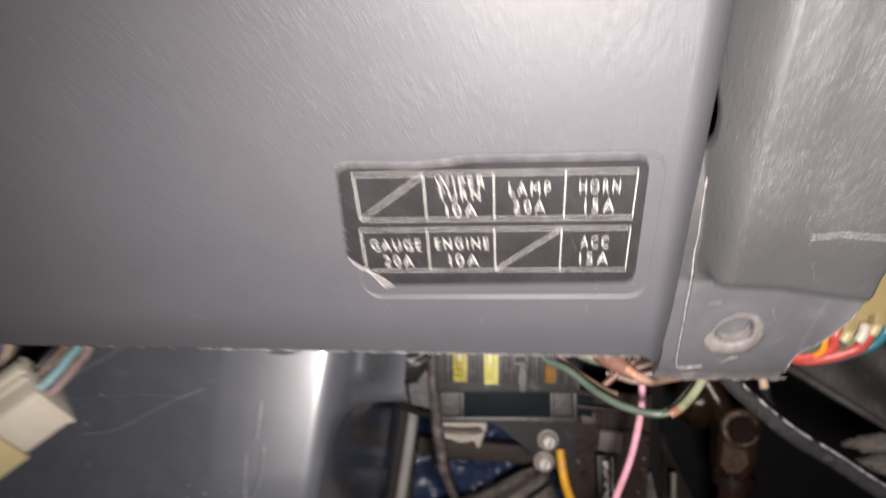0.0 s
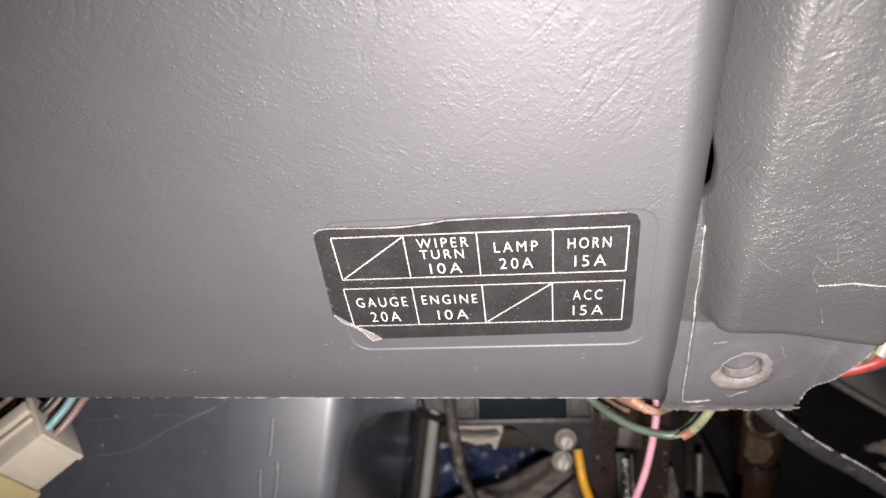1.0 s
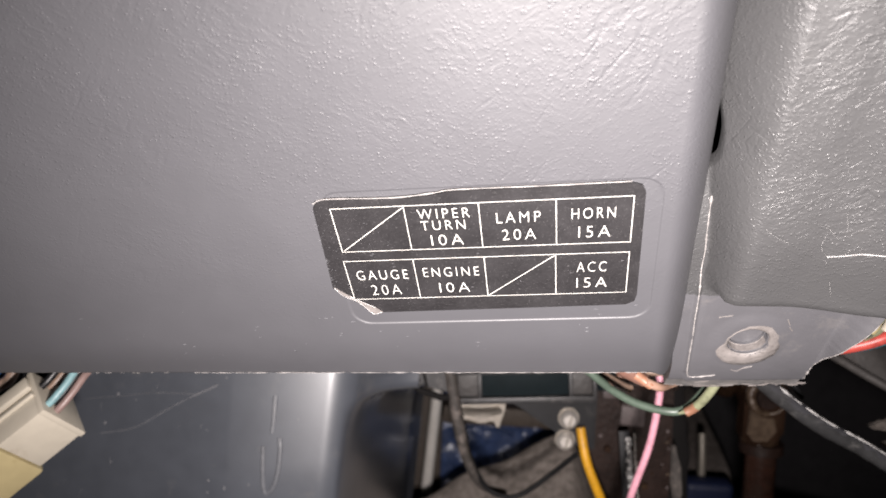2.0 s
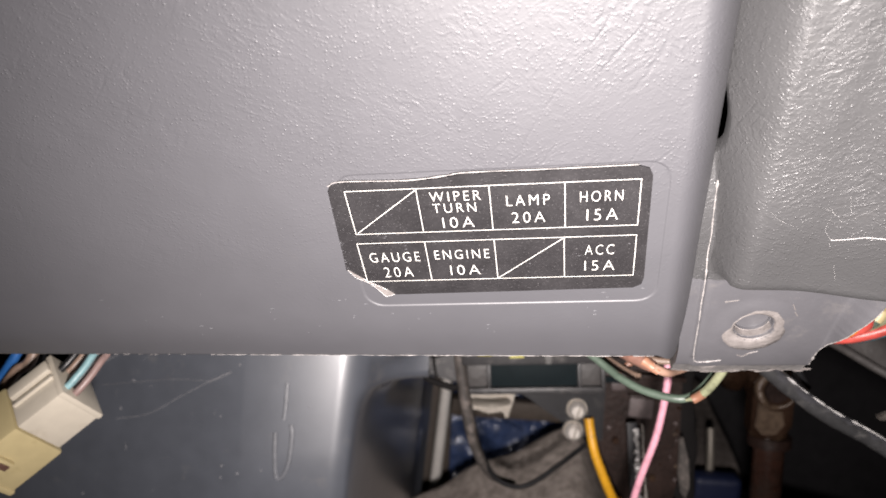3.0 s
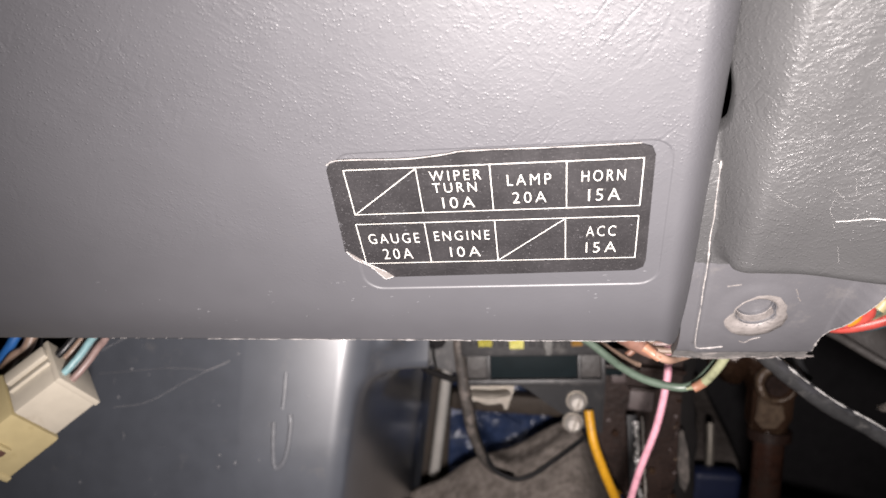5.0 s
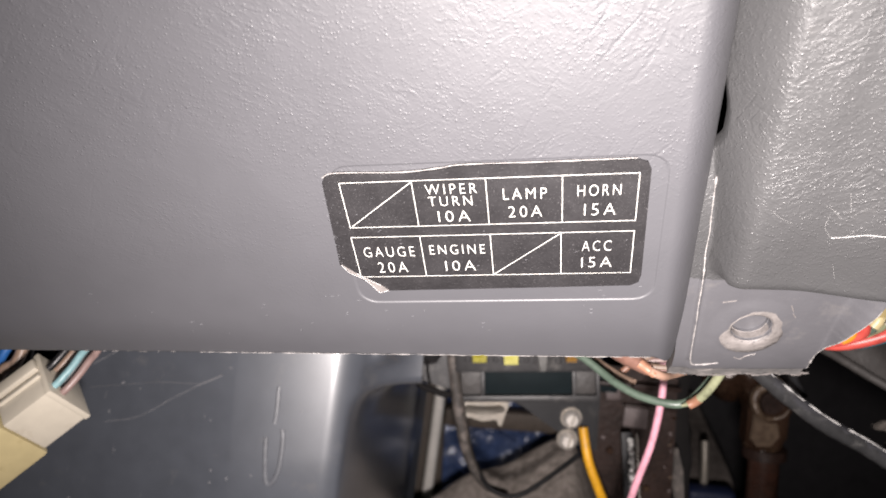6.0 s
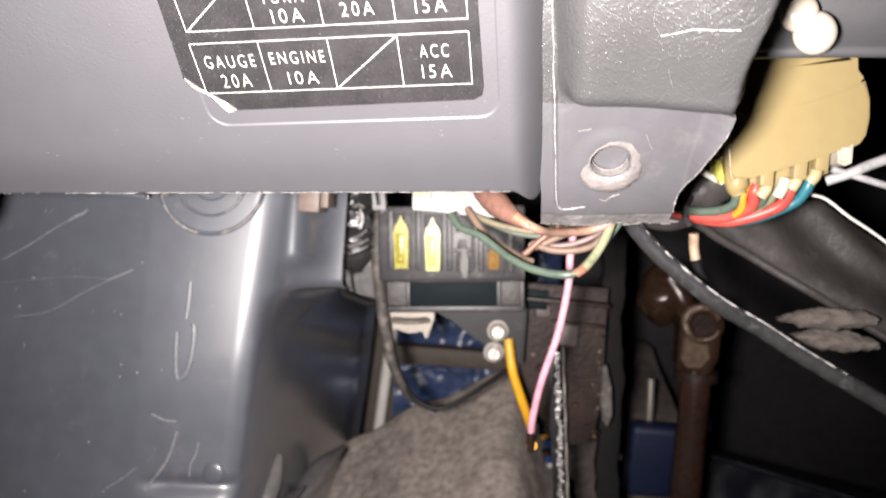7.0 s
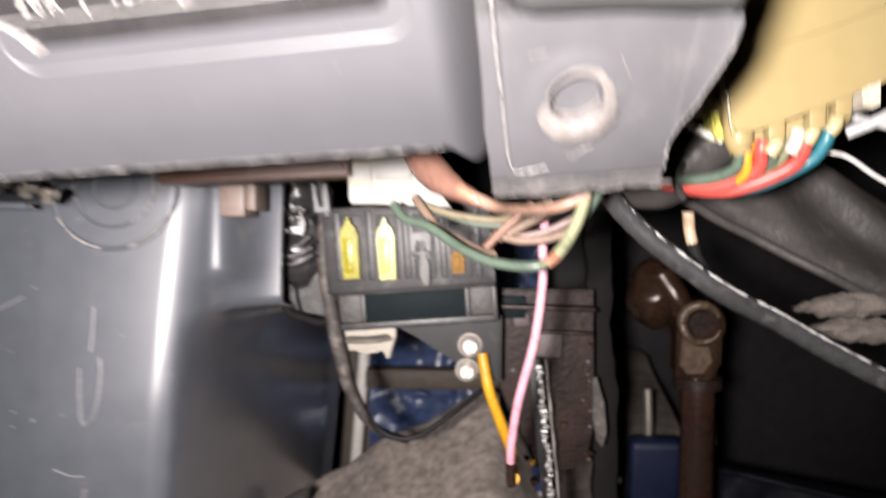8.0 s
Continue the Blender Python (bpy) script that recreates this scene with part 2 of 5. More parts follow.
M_SHAFT = material("brown_painted_shaft", (0.032, 0.0145, 0.010), 0.28, vary=0.6, scale=120, grain=0.00014, grain_scale=500, dirt=(0.022, 0.014, 0.011), dirt_amount=0.48, dirt_scale=90)
M_CARPET = material("felt_carpet", (0.34, 0.297, 0.266), 0.95, vary=0.6, scale=1100, grain=0.0007, grain_scale=1900, dirt=(0.20, 0.172, 0.152), dirt_amount=0.42, dirt_scale=70, specular=0.1)
# the carpet's felt in a darker copy, for the dim toe board
M_FELTSHADE = material("shaded_felt", (0.13, 0.113, 0.104), 0.95, vary=0.5, scale=900, grain=0.0006, grain_scale=1500, dirt=(0.09, 0.078, 0.07), dirt_amount=0.42, dirt_scale=60, specular=0.1)
M_BLUE = material("blue_sheet", (0.045, 0.070, 0.155), 0.3, vary=0.5, scale=120, grain=0.0008, grain_scale=150, dirt=(0.075, 0.095, 0.16), dirt_amount=0.42, dirt_scale=50)
M_BLUERUB = material("blue_rubber", (0.011, 0.017, 0.050), 0.5, vary=0.25, scale=120, grain=0.0003)
M_NAVY = material("dark_navy_vinyl", (0.0035, 0.0042, 0.010), 0.5, vary=0.4, scale=120, grain=0.0003)
M_BAR = material("brown_bar", (0.075, 0.058, 0.045), 0.6, vary=0.3, scale=120, grain=0.0003)
M_CREAMROD = material("pale_plated_steel", (0.80, 0.77, 0.72), 0.35, metal=0.0, vary=0.12, scale=200, dirt=(0.4, 0.36, 0.3), dirt_amount=0.35, dirt_scale=120)
M_CREAM = material("cream_nylon", (0.42, 0.35, 0.19), 0.4, vary=0.10, scale=120, dirt=(0.30, 0.235, 0.11), dirt_amount=0.32, dirt_scale=90)
M_WHITE = material("white_nylon", (0.50, 0.455, 0.375), 0.38, vary=0.10, scale=120, dirt=(0.36, 0.31, 0.235), dirt_amount=0.34, dirt_scale=90)
M_PLUG = material("clean_white_nylon", (0.28, 0.268, 0.25), 0.55, vary=0.08, scale=120, dirt=(0.28, 0.26, 0.23), dirt_amount=0.34, dirt_scale=140)
M_YCON = material("yellow_nylon", (0.30, 0.235, 0.11), 0.38, vary=0.06, scale=100, dirt=(0.27, 0.195, 0.07), dirt_amount=0.32, dirt_scale=80)
M_PINKBOX = material("dusty_pink_plastic", (0.17, 0.125, 0.105), 0.5, vary=0.2, scale=200)
M_BROWNSTRIP = material("brown_plastic", (0.085, 0.045, 0.034), 0.5, vary=0.2, scale=100, grain=0.0001)
M_TAPE = material("black_vinyl_tape", (0.028, 0.027, 0.028), 0.3, vary=0.3, scale=200, grain=0.0003, grain_scale=260, dirt=(0.12, 0.115, 0.11), dirt_amount=0.3, dirt_scale=160)
# far paler than the tape: stands in for glints on its creases
M_CREASEGLINT = material("glinting_creased_vinyl", (0.20, 0.195, 0.19), 0.22, vary=0.8, scale=600, grain=0.0003, grain_scale=900)
M_CABLE = material("black_cable_sheath", (0.034, 0.034, 0.035), 0.4, vary=0.3, scale=200, grain=0.0002, dirt=(0.10, 0.097, 0.094), dirt_amount=0.38, dirt_scale=260)
# lighter than the cable: stands in for the sheen along its upper side
M_SHEENSHEATH = material("grey_sheen_sheath", (0.036, 0.036, 0.040), 0.42, vary=0.3, scale=160, grain=0.0002, dirt=(0.09, 0.088, 0.087), dirt_amount=0.38, dirt_scale=200)
M_GREYCLOTH = material("grey_foam", (0.125, 0.108, 0.094), 0.9, vary=0.25, scale=300, grain=0.0006)
M_COVER = material("dark_grey_cover", (0.048, 0.044, 0.042), 0.5, vary=0.25, scale=100, grain=0.0003, grain_scale=500, dirt=(0.085, 0.077, 0.07), dirt_amount=0.35)


def wire_material(name, colour, rough=0.4):
    return material("wire_" + name, colour, rough, vary=0.2, scale=400, dirt=[c * 0.5 for c in colour], dirt_amount=0.4, dirt_scale=260)


W_PINK = wire_material("pink", (0.72, 0.35, 0.43))
W_YEL = wire_material("amber", (0.72, 0.36, 0.02))
W_GREEN = wire_material("green", (0.086, 0.118, 0.090))
W_GREENL = wire_material("pale_green", (0.22, 0.23, 0.14))
W_ORANGE = wire_material("copper_orange", (0.22, 0.112, 0.076))
W_BROWN = wire_material("tan", (0.23, 0.16, 0.12))
W_RED = wire_material("red", (0.50, 0.075, 0.06))
W_TEAL = wire_material("teal", (0.03, 0.16, 0.2))
W_BLUE = wire_material("blue", (0.02, 0.1, 0.3))
W_BLUEDK = wire_material("dark_blue", (0.02, 0.05, 0.16))
W_CYAN = wire_material("light_blue", (0.20, 0.34, 0.36))
M_DUSTYRUST = material("dusty_brown_steel", (0.098, 0.068, 0.046), 0.4, metal=0.1, vary=0.5, scale=220, grain=0.00016, grain_scale=700, dirt=(0.05, 0.03, 0.02), dirt_amount=0.44, dirt_scale=240)
M_DUSTYPATCH = material("dusty_mauve_steel", (0.115, 0.092, 0.09), 0.55, vary=0.35, scale=300, grain=0.00014, dirt=(0.05, 0.036, 0.033), dirt_amount=0.4, dirt_scale=240)
M_DUSTYSTRAP = material("dusty_black_sheath", (0.06, 0.053, 0.048), 0.6, vary=0.3, scale=200, grain=0.0002, dirt=(0.17, 0.145, 0.13), dirt_amount=0.45, dirt_scale=220)
W_BLACK = wire_material("black", (0.012, 0.012, 0.013))
W_WHITE = wire_material("white", (0.75, 0.74, 0.7))
W_GREYW = wire_material("pale_grey", (0.42, 0.42, 0.42))
W_SALMON = wire_material("salmon", (0.31, 0.19, 0.14))
W_COPPER = wire_material("copper_sleeve", (0.155, 0.082, 0.062), 0.3)
W_ORNGPALE = wire_material("pale_orange", (0.27, 0.135, 0.085))
W_OLIVE = wire_material("olive", (0.21, 0.18, 0.12))
W_GREENDULL = wire_material("dull_green", (0.13, 0.16, 0.13))
W_CREAMTIP = wire_material("cream", (0.46, 0.33, 0.22))
W_MAUVE = wire_material("mauve", (0.25, 0.17, 0.155))
W_ORNG = wire_material("orange", (0.8, 0.28, 0.03))


# ---- building helpers ----
def finish(me, mat, angle=40):
    me.materials.append(mat)
    me.polygons.foreach_set("use_smooth", [True] * len(me.polygons))
    me.set_sharp_from_angle(angle=radians(angle))
    me.update()


def part(name, bm, mat, parent=None, label="", angle=40):
    """Links a bmesh, or a mesh, as one object, under its thing."""
    if isinstance(bm, bpy.types.Mesh):
        me = bm
    else:
        me = bpy.data.meshes.new(name)
        bmesh.ops.recalc_face_normals(bm, faces=bm.faces)
        bm.to_mesh(me)
        bm.free()
    finish(me, mat, angle)
    ob = new(name, me)
    if parent:
        ob.parent = parent
        ob.matrix_parent_inverse = parent.matrix_basis.inverted()
    if label:
        ob["label"] = label
    return ob


def thing(name, at, label, category, group="", kind=""):
    ob = new(name)
    ob.empty_display_size = 0.01
    ob.location = at
    bpy.context.view_layer.update()
    return tagged(ob, label, category, group, kind)


def box(size, at=(0, 0, 0), rot=(0, 0, 0), bevel=0.0, seg=2, bm=None):
    bm = bm or bmesh.new()
    made = bmesh.ops.create_cube(bm, size=1.0)["verts"]
    bmesh.ops.scale(bm, vec=size, verts=made)
    if bevel:
        edges = {e for v in made for e in v.link_edges}
        res = bmesh.ops.bevel(bm, geom=list(edges), offset=bevel, segments=seg, affect="EDGES", profile=0.6)
        made = list({v for f in res["faces"] for v in f.verts} | {v for v in made if v.is_valid})
    bmesh.ops.transform(bm, matrix=pose(*at, *rot), verts=made)
    return bm


def rod(a, b, r, r2=None, seg=20, bm=None):
    bm = bm or bmesh.new()
    a, b = Vector(a), Vector(b)
    m = Matrix.Translation((a + b) / 2) @ (b - a).to_track_quat("Z", "Y").to_matrix().to_4x4()
    bmesh.ops.create_cone(bm, cap_ends=True, segments=seg, radius1=r, radius2=r if r2 is None else r2, depth=(b - a).length, matrix=m)
    return bm


def smooth_path(points, steps=8):
    """Points of a curve that passes smoothly through the given ones."""
    p = [Vector(q) for q in points]
    p = [p[0] * 2 - p[1]] + p + [p[-1] * 2 - p[-2]]
    out = []
    for i in range(1, len(p) - 2):
        a, b, c, d = p[i - 1:i + 3]
        for s in range(steps):
            t = s / steps
            out.append(0.5 * (2 * b + (c - a) * t + (2 * a - 5 * b + 4 * c - d) * t * t + (3 * b - a - 3 * c + d) * t ** 3))
    out.append(p[-2])
    return out


def tube(points, r, seg=12, steps=8, flat=1.0, wobble=0.0, bm=None, seed=0):
    """A sweep along a smooth path; r: a radius, or a function of 0..1. flat squeezes it along its side."""
    bm = bm or bmesh.new()
    path = smooth_path(points, steps)
    rng = random.Random(seed)
    rings, side = [], None
    for i, q in enumerate(path):
        way = (path[min(i + 1, len(path) - 1)] - path[max(i - 1, 0)]).normalized()
        side = (Vector((1, 0.3, 0.2)) if side is None else side)
        side = (side - way * side.dot(way)).normalized()
        up = way.cross(side)
        rad = (r(i / (len(path) - 1)) if callable(r) else r) * (1 + wobble * (rng.random() - 0.5))
        rings.append([bm.verts.new(q + (side * math.cos(2 * math.pi * k / seg) + up * (flat * math.sin(2 * math.pi * k / seg))) * rad) for k in range(seg)])
    for a, b in zip(rings, rings[1:]):
        for k in range(seg):
            bm.faces.new((a[k], a[(k + 1) % seg], b[(k + 1) % seg], b[k]))
    bm.faces.new(rings[0][::-1])
    bm.faces.new(rings[-1])
    return bm


def slab(outline, depth, frame_m=None, bevel=0.0):
    """A plate from an outline of (a, b), in the plane of frame_m, its front at 0, its back at -depth."""
    bm = bmesh.new()
    front = [bm.verts.new((a, b, 0)) for a, b in outline]
    back = [bm.verts.new((a, b, -depth)) for a, b in outline]
    bm.faces.new(front)
    bm.faces.new(back[::-1])
    for i in range(len(outline)):
        j = (i + 1) % len(outline)
        bm.faces.new((front[j], front[i], back[i], back[j]))
    if bevel:
        edges = [e for e in bm.edges if all(v in set(front) for v in e.verts)]
        bmesh.ops.bevel(bm, geom=edges, offset=bevel, segments=2, affect="EDGES")
    if frame_m is not None:
        bmesh.ops.transform(bm, matrix=frame_m, verts=bm.verts)
    return bm


def sheet(name, cols, rows, front, back):
    """A closed shell over a grid: front(i, j) and back(i, j) give its two faces."""
    nu, nv = len(cols), len(rows)
    pts = [front(u, v) for v in rows for u in cols] + [back(u, v) for v in rows for u in cols]
    k = nu * nv
    faces = []
    for j in range(nv - 1):
        for i in range(nu - 1):
            a, b, c, d = j * nu + i, j * nu + i + 1, (j + 1) * nu + i + 1, (j + 1) * nu + i
            faces += [(a, b, c, d), (k + d, k + c, k + b, k + a)]
    for i in range(nu - 1):
        a, b = i, i + 1
        faces.append((b, a, k + a, k + b))
        a, b = (nv - 1) * nu + i, (nv - 1) * nu + i + 1
        faces.append((a, b, k + b, k + a))
    for j in range(nv - 1):
        a, b = j * nu, (j + 1) * nu
        faces.append((a, b, k + b, k + a))
        a, b = j * nu + nu - 1, (j + 1) * nu + nu - 1
        faces.append((b, a, k + a, k + b))
    me = bpy.data.meshes.new(name)
    me.from_pydata([tuple(p) for p in pts], [], faces)
    bm = bmesh.new()
    bm.from_mesh(me)
    bmesh.ops.recalc_face_normals(bm, faces=bm.faces)
    bm.to_mesh(me)
    bm.free()
    return me


def step(a, b, x):
    t = min(1.0, max(0.0, (x - a) / (b - a)))
    return t * t * (3 - 2 * t)


def rrect(u, v, u0, u1, v0, v1, r):
    """Signed distance to a rounded rectangle, inside negative."""
    qx, qy = abs(u - (u0 + u1) / 2) - (u1 - u0) / 2 + r, abs(v - (v0 + v1) / 2) - (v1 - v0) / 2 + r
    return math.hypot(max(qx, 0), max(qy, 0)) + min(max(qx, qy), 0) - r


def spread(a, b, d):
    n = max(1, round((b - a) / d))
    return [a + (b - a) * i / n for i in range(n + 1)]


# The lower dash slopes away from the driver towards its foot. Its own frame, in millimetres: u along it, v up it, n out of it.
P_O, P_U, P_V, P_N = Vector((0.0234, 0.1276, 0.4726)), Vector((0.9946, -0.0605, 0.0848)), Vector((-0.1038, -0.6477, 0.7548)), Vector((0.0093, -0.7595, -0.6505))
P_M = Matrix.Translation(P_O) @ Matrix((P_U, P_V, P_N)).transposed().to_4x4() @ Matrix.Scale(0.001, 4)


def dash(u, v, n=0.0):
    return P_M @ Vector((u, v, n))


# ---- setting: the dark footwell that closes the place ----
def wall(name, size, at, mat, label, rot=(0, 0, 0)):
    ob = part(name, box(size, at, rot), mat)
    return tagged(ob, label, "wall", kind="structure")


wall("wall_front", (1.3, 0.02, 1.1), (0.05, 0.66, 0.5), M_DARK, "dark painted bulkhead at the end of the footwell")
wall("wall_left", (0.02, 1.5, 1.1), (-0.5, -0.1, 0.5), M_DARK, "dark door side of the footwell")
wall("wall_right", (0.02, 1.5, 1.1), (0.6, -0.1, 0.5), M_DARK, "dark tunnel side of the footwell")
wall("wall_back", (1.3, 0.02, 1.1), (0.05, -0.8, 0.5), M_DARK, "dark seat side behind the driver's knees")
tagged(part("floor", box((1.3, 1.5, 0.02), (0.05, -0.08, -0.03)), M_DARK), "dark rubber floor of the footwell", "floor", kind="structure")
tagged(part("ceiling", box((1.3, 1.5, 0.02), (0.05, -0.08, 1.0)), M_DARK), "dark roof lining", "ceiling", kind="structure")

# ---- lower dash panel ----
def panel_n(u, v):
    n = -0.17 * step(0.15, -0.15, rrect(u, v, -22.6, 23.7, -16.4, 11.0, 3.2))
    n -= 6.5 * min(1.0, max(0.0, (u - 25.0) / 5.6)) ** 2.2
    n -= 1.9 * step(-18.5, -33.5, v) ** 1.5 + 0.8 * step(-29.9, -30.6, v) ** 2
    return n


def panel_foot(u):
    return -32.0 - 0.0217 * (u + 30) - 4.6 * step(25.2, 29.6, u) + 0.14 * noise.noise(Vector((u * 0.35, 3.1, 0))) + 0.03 * noise.noise(Vector((u * 1.7, 8, 0)))


def panel_place(u, v, deep):
    foot = panel_foot(u) + 0.7 * deep
    w = v if v > -20 else -20 + (v + 20) * (foot + 20) / -10.5
    p = dash(u, w, panel_n(u, v) - deep)
    over = max(0.0, v - 50) * 0.001
    return p + Vector((0, 0.55 * over, 0.25 * over))


cols = spread(-150, -40, 2.2) + spread(-39, -25, 0.7)[0:] + spread(-24.6, -20, 0.11) + spread(-19.5, 21.5, 0.6) + spread(21.8, 25.4, 0.11) + spread(25.7, 30.6, 0.3)
rows = spread(-30.5, -26, 0.4) + spread(-25.4, -18.2, 0.8) + spread(-17.8, -14, 0.1) + spread(-13.2, 9.2, 0.8) + spread(9.6, 12.4, 0.1) + spread(13.2, 48, 1.6) + spread(50, 190, 10)
dash_panel = thing("dash_panel", dash(-40, 0), "grey grained plastic lower dash panel with a ragged scuffed foot", "panel")
part("skin", sheet("skin", cols, rows, lambda u, v: panel_place(u, v, 0), lambda u, v: panel_place(u, v, 2.6)), M_DASH, dash_panel, angle=60)


def flecks(n_, u0, u1, place, size, seed):
    """Small torn slivers along an edge, joined."""
    bm, rng = bmesh.new(), random.Random(seed)
    for _ in range(n_):
        u = rng.uniform(u0, u1)
        long_, high = rng.uniform(0.3, 2.4) * size, rng.uniform(0.08, 0.26) * size
        c = place(u)
        vs = [bm.verts.new(P_M @ Vector(q)) for q in (
            (c[0] - long_, c[1] - high * rng.random(), c[2]), (c[0] + long_ * rng.random(), c[1] - high, c[2] + 0.05),
            (c[0] + long_, c[1] + high * rng.random(), c[2]), (c[0] - long_ * 0.3, c[1] + high, c[2] + 0.12))]
        low = [bm.verts.new(v.co - P_N * 0.0003) for v in vs]
        bm.faces.new(vs)
        for i in range(4):
            bm.faces.new((vs[i], low[i], low[(i + 1) % 4], vs[(i + 1) % 4]))
    return bm


def scuff_v(u):
    return -28.5 + 16 * random.Random(int(u * 997)).random() ** 1.6


part("worn_or_glint_edge", tube([dash(u, panel_foot(u) + 0.52, panel_n(u, -30.0) + 0.05) for u in spread(-54, 24.5, 1.1)],
                       lambda q: 0.00009 * max(0.10, 0.5 + 1.3 * noise.noise(Vector((q * 34, 5, 1)))), 6, steps=3, wobble=0.8, seed=2), M_SCUFFED, dash_panel, "pale worn foot edge")
part("torn_edge", flecks(60, -80, 25, lambda u: (u, panel_foot(u) + 0.5, panel_n(u, -30.0) + 0.05), 0.22, 4), M_SCUFFED, dash_panel, "pale ragged burr")
part("scuff", flecks(64, -70, 25, lambda u: (u, scuff_v(u), panel_n(u, scuff_v(u)) + 0.02), 0.17, 9), M_SCRATCH, dash_panel, "fine pale scuffs")

# ---- column trim beside it: a grained bulge over a flat tab with a screw hole ----
HOLE = (41.9, -30.0)


def bulge_foot(u):
    return -18.3 - 0.05 * (u - 40)


def trim_n(u, v):
    tab = -5.9 - 0.012 * min(0.0, v + 33.0) ** 2 + 0.02 * max(0.0, v + 33.0)
    strip = -5.9 + (tab + 5.5) * step(-16, -30, v)
    n = tab + (strip - tab) * step(33.7, 32.7, u) - 0.6 * step(-43.2, -43.7, v)
    # the side plate right of the tab turns forward towards the top
    ridge = 54.3 + 0.09 * (v + 38)
    n += (-5.9 + 3.9 * step(-42, -23, v) - n) * step(ridge - 0.3, max(ridge + 1.2, trim_right(v)), u) * step(-44, -38, v)
    n += 0.5 * math.exp(-((u - 31.65 + 0.034 * v) / 0.35) ** 2) * step(2, -4, v) * step(-40.5, -39, v)
    foot = bulge_foot(u)
    f, wide = u - 1.2 * step(foot + 4.0, foot, v) ** 2, step(-12, 16, v)
    rise = min(1.0, max(0.0, (f - 32.6 + 2.4 * wide) / (5.0 + 1.6 * wide)))
    bulge = -5.9 - 2.9 * wide + (5.6 + 2.0 * wide) * (1 - (1 - rise) ** (2.4 - 0.75 * wide)) + 0.9 * wide * step(35, 44, u) + 2.4 * step(43, 58, u) + 1.0 * step(-15, 0, v)
    t = min(1.0, max(0.0, (foot + 5.2 - v) / 5.2))
    bulge -= t ** 2.8 * max(0.0, bulge - n)
    bulge -= 3.5 * step(trim_right(v) - 2.6, trim_right(v), u) ** 2
    n += (bulge - n) * step(0.1, -0.2 - 7.0 * step(36.5, 33.0, u), foot - v)
    r = math.hypot((u - HOLE[0]) / 0.95, v - HOLE[1])
    n += 0.35 * step(7.5, 4.4, r) - 4.5 * step(3.6, 3.2, r)
    return n


def trim_left(v):
    return 30.0 + 1.65 * step(4.0, 10, v) * step(22.8, 12, v) + 0.3 * step(-32, -40, v)


def trim_right(v):
    return 54.0 + 2.0 * step(-40, -30, v) + 3.6 * step(-33, -19, v) + 2.0 * step(-12, 4, v) + 2.6 * step(4, 40, v) + 0.25 * noise.noise(Vector((v * 0.6, 2, 7)))


def trim_place(s, v, deep):
    u = s + (trim_left(v) - 30) * step(32.5, 30, s) if s < 50 else 50 + (s - 50) / 6 * (trim_right(v) - 50)
    w = v if v > -38 else v + 0.35 * noise.noise(Vector((u * 0.5, v * 0.4, 5))) * step(-44, -46, v)
    p = dash(u, w, trim_n(u, v) - deep)
    over = max(0.0, v - 50) * 0.001
    return p + Vector((0, 0.55 * over, 0.25 * over))


column_trim = thing("column_trim", dash(45, 0), "grey column trim with grained bulge and drilled lower tab", "trim panel")
trim_skin = part("skin", sheet("skin", spread(30, 50, 0.2) + spread(50.2, 56, 0.2), spread(-47.3, -21.0, 0.27) + spread(-20.85, -12.2, 0.15) + spread(-11.8, 0, 0.4) + spread(0.6, 24, 0.6) + spread(25, 48, 1.3) + spread(50, 190, 10),
                   lambda s, v: trim_place(s, v, 0), lambda s, v: trim_place(s, v, 2.2)), M_TRIM, column_trim, angle=60)
trim_skin.data.materials.append(M_TAB)
trim_skin.data.materials.append(M_WORNTAB)
for f in trim_skin.data.polygons:
    q = P_M.inverted() @ f.center
    f.material_index = int(q.y < bulge_foot(q.x) - 0.1) + int(q.y < -43.6 + 0.9 * noise.noise(Vector((q.x * 0.4, 3, 3))))
ring = bmesh.new()
rows_r, rng = [], random.Random(3)
for k in range(64):
    a = 2 * math.pi * k / 64
    low, right = max(0.0, -math.sin(a)), max(0.0, math.cos(a - 0.5))
    w0 = 3.36 + 0.05 * noise.noise(Vector((3 * math.cos(a), 3 * math.sin(a), 1)))
    w1 = 3.75 + 3.3 * low ** 0.9 + 1.1 * right + 0.25 * noise.noise(Vector((4 * math.cos(a), 4 * math.sin(a), 6)))
    row_ = []
    for q, lift in ((0.0, -0.6), (0.05, -0.02), (0.35, 0.08 + 0.04 * rng.random()), (0.7, 0.06 + 0.05 * rng.random()), (1.0, 0.06), (1.05, -0.4)):
        r = w0 + (w1 - w0) * q
        u, v = HOLE[0] + r * math.cos(a), HOLE[1] + r * math.sin(a)
        row_.append(ring.verts.new(dash(u, v, trim_n(HOLE[0] + max(r, 3.75) * math.cos(a), HOLE[1] + max(r, 3.75) * math.sin(a)) + lift)))
    rows_r.append(row_)
for a, b in zip(rows_r, rows_r[1:] + rows_r[:1]):
    for i in range(5):
        ring.faces.new((a[i], b[i], b[i + 1], a[i + 1]))
part("worn_ring", ring, M_RINGW, column_trim, "pale worn rim of a screw hole", angle=70)
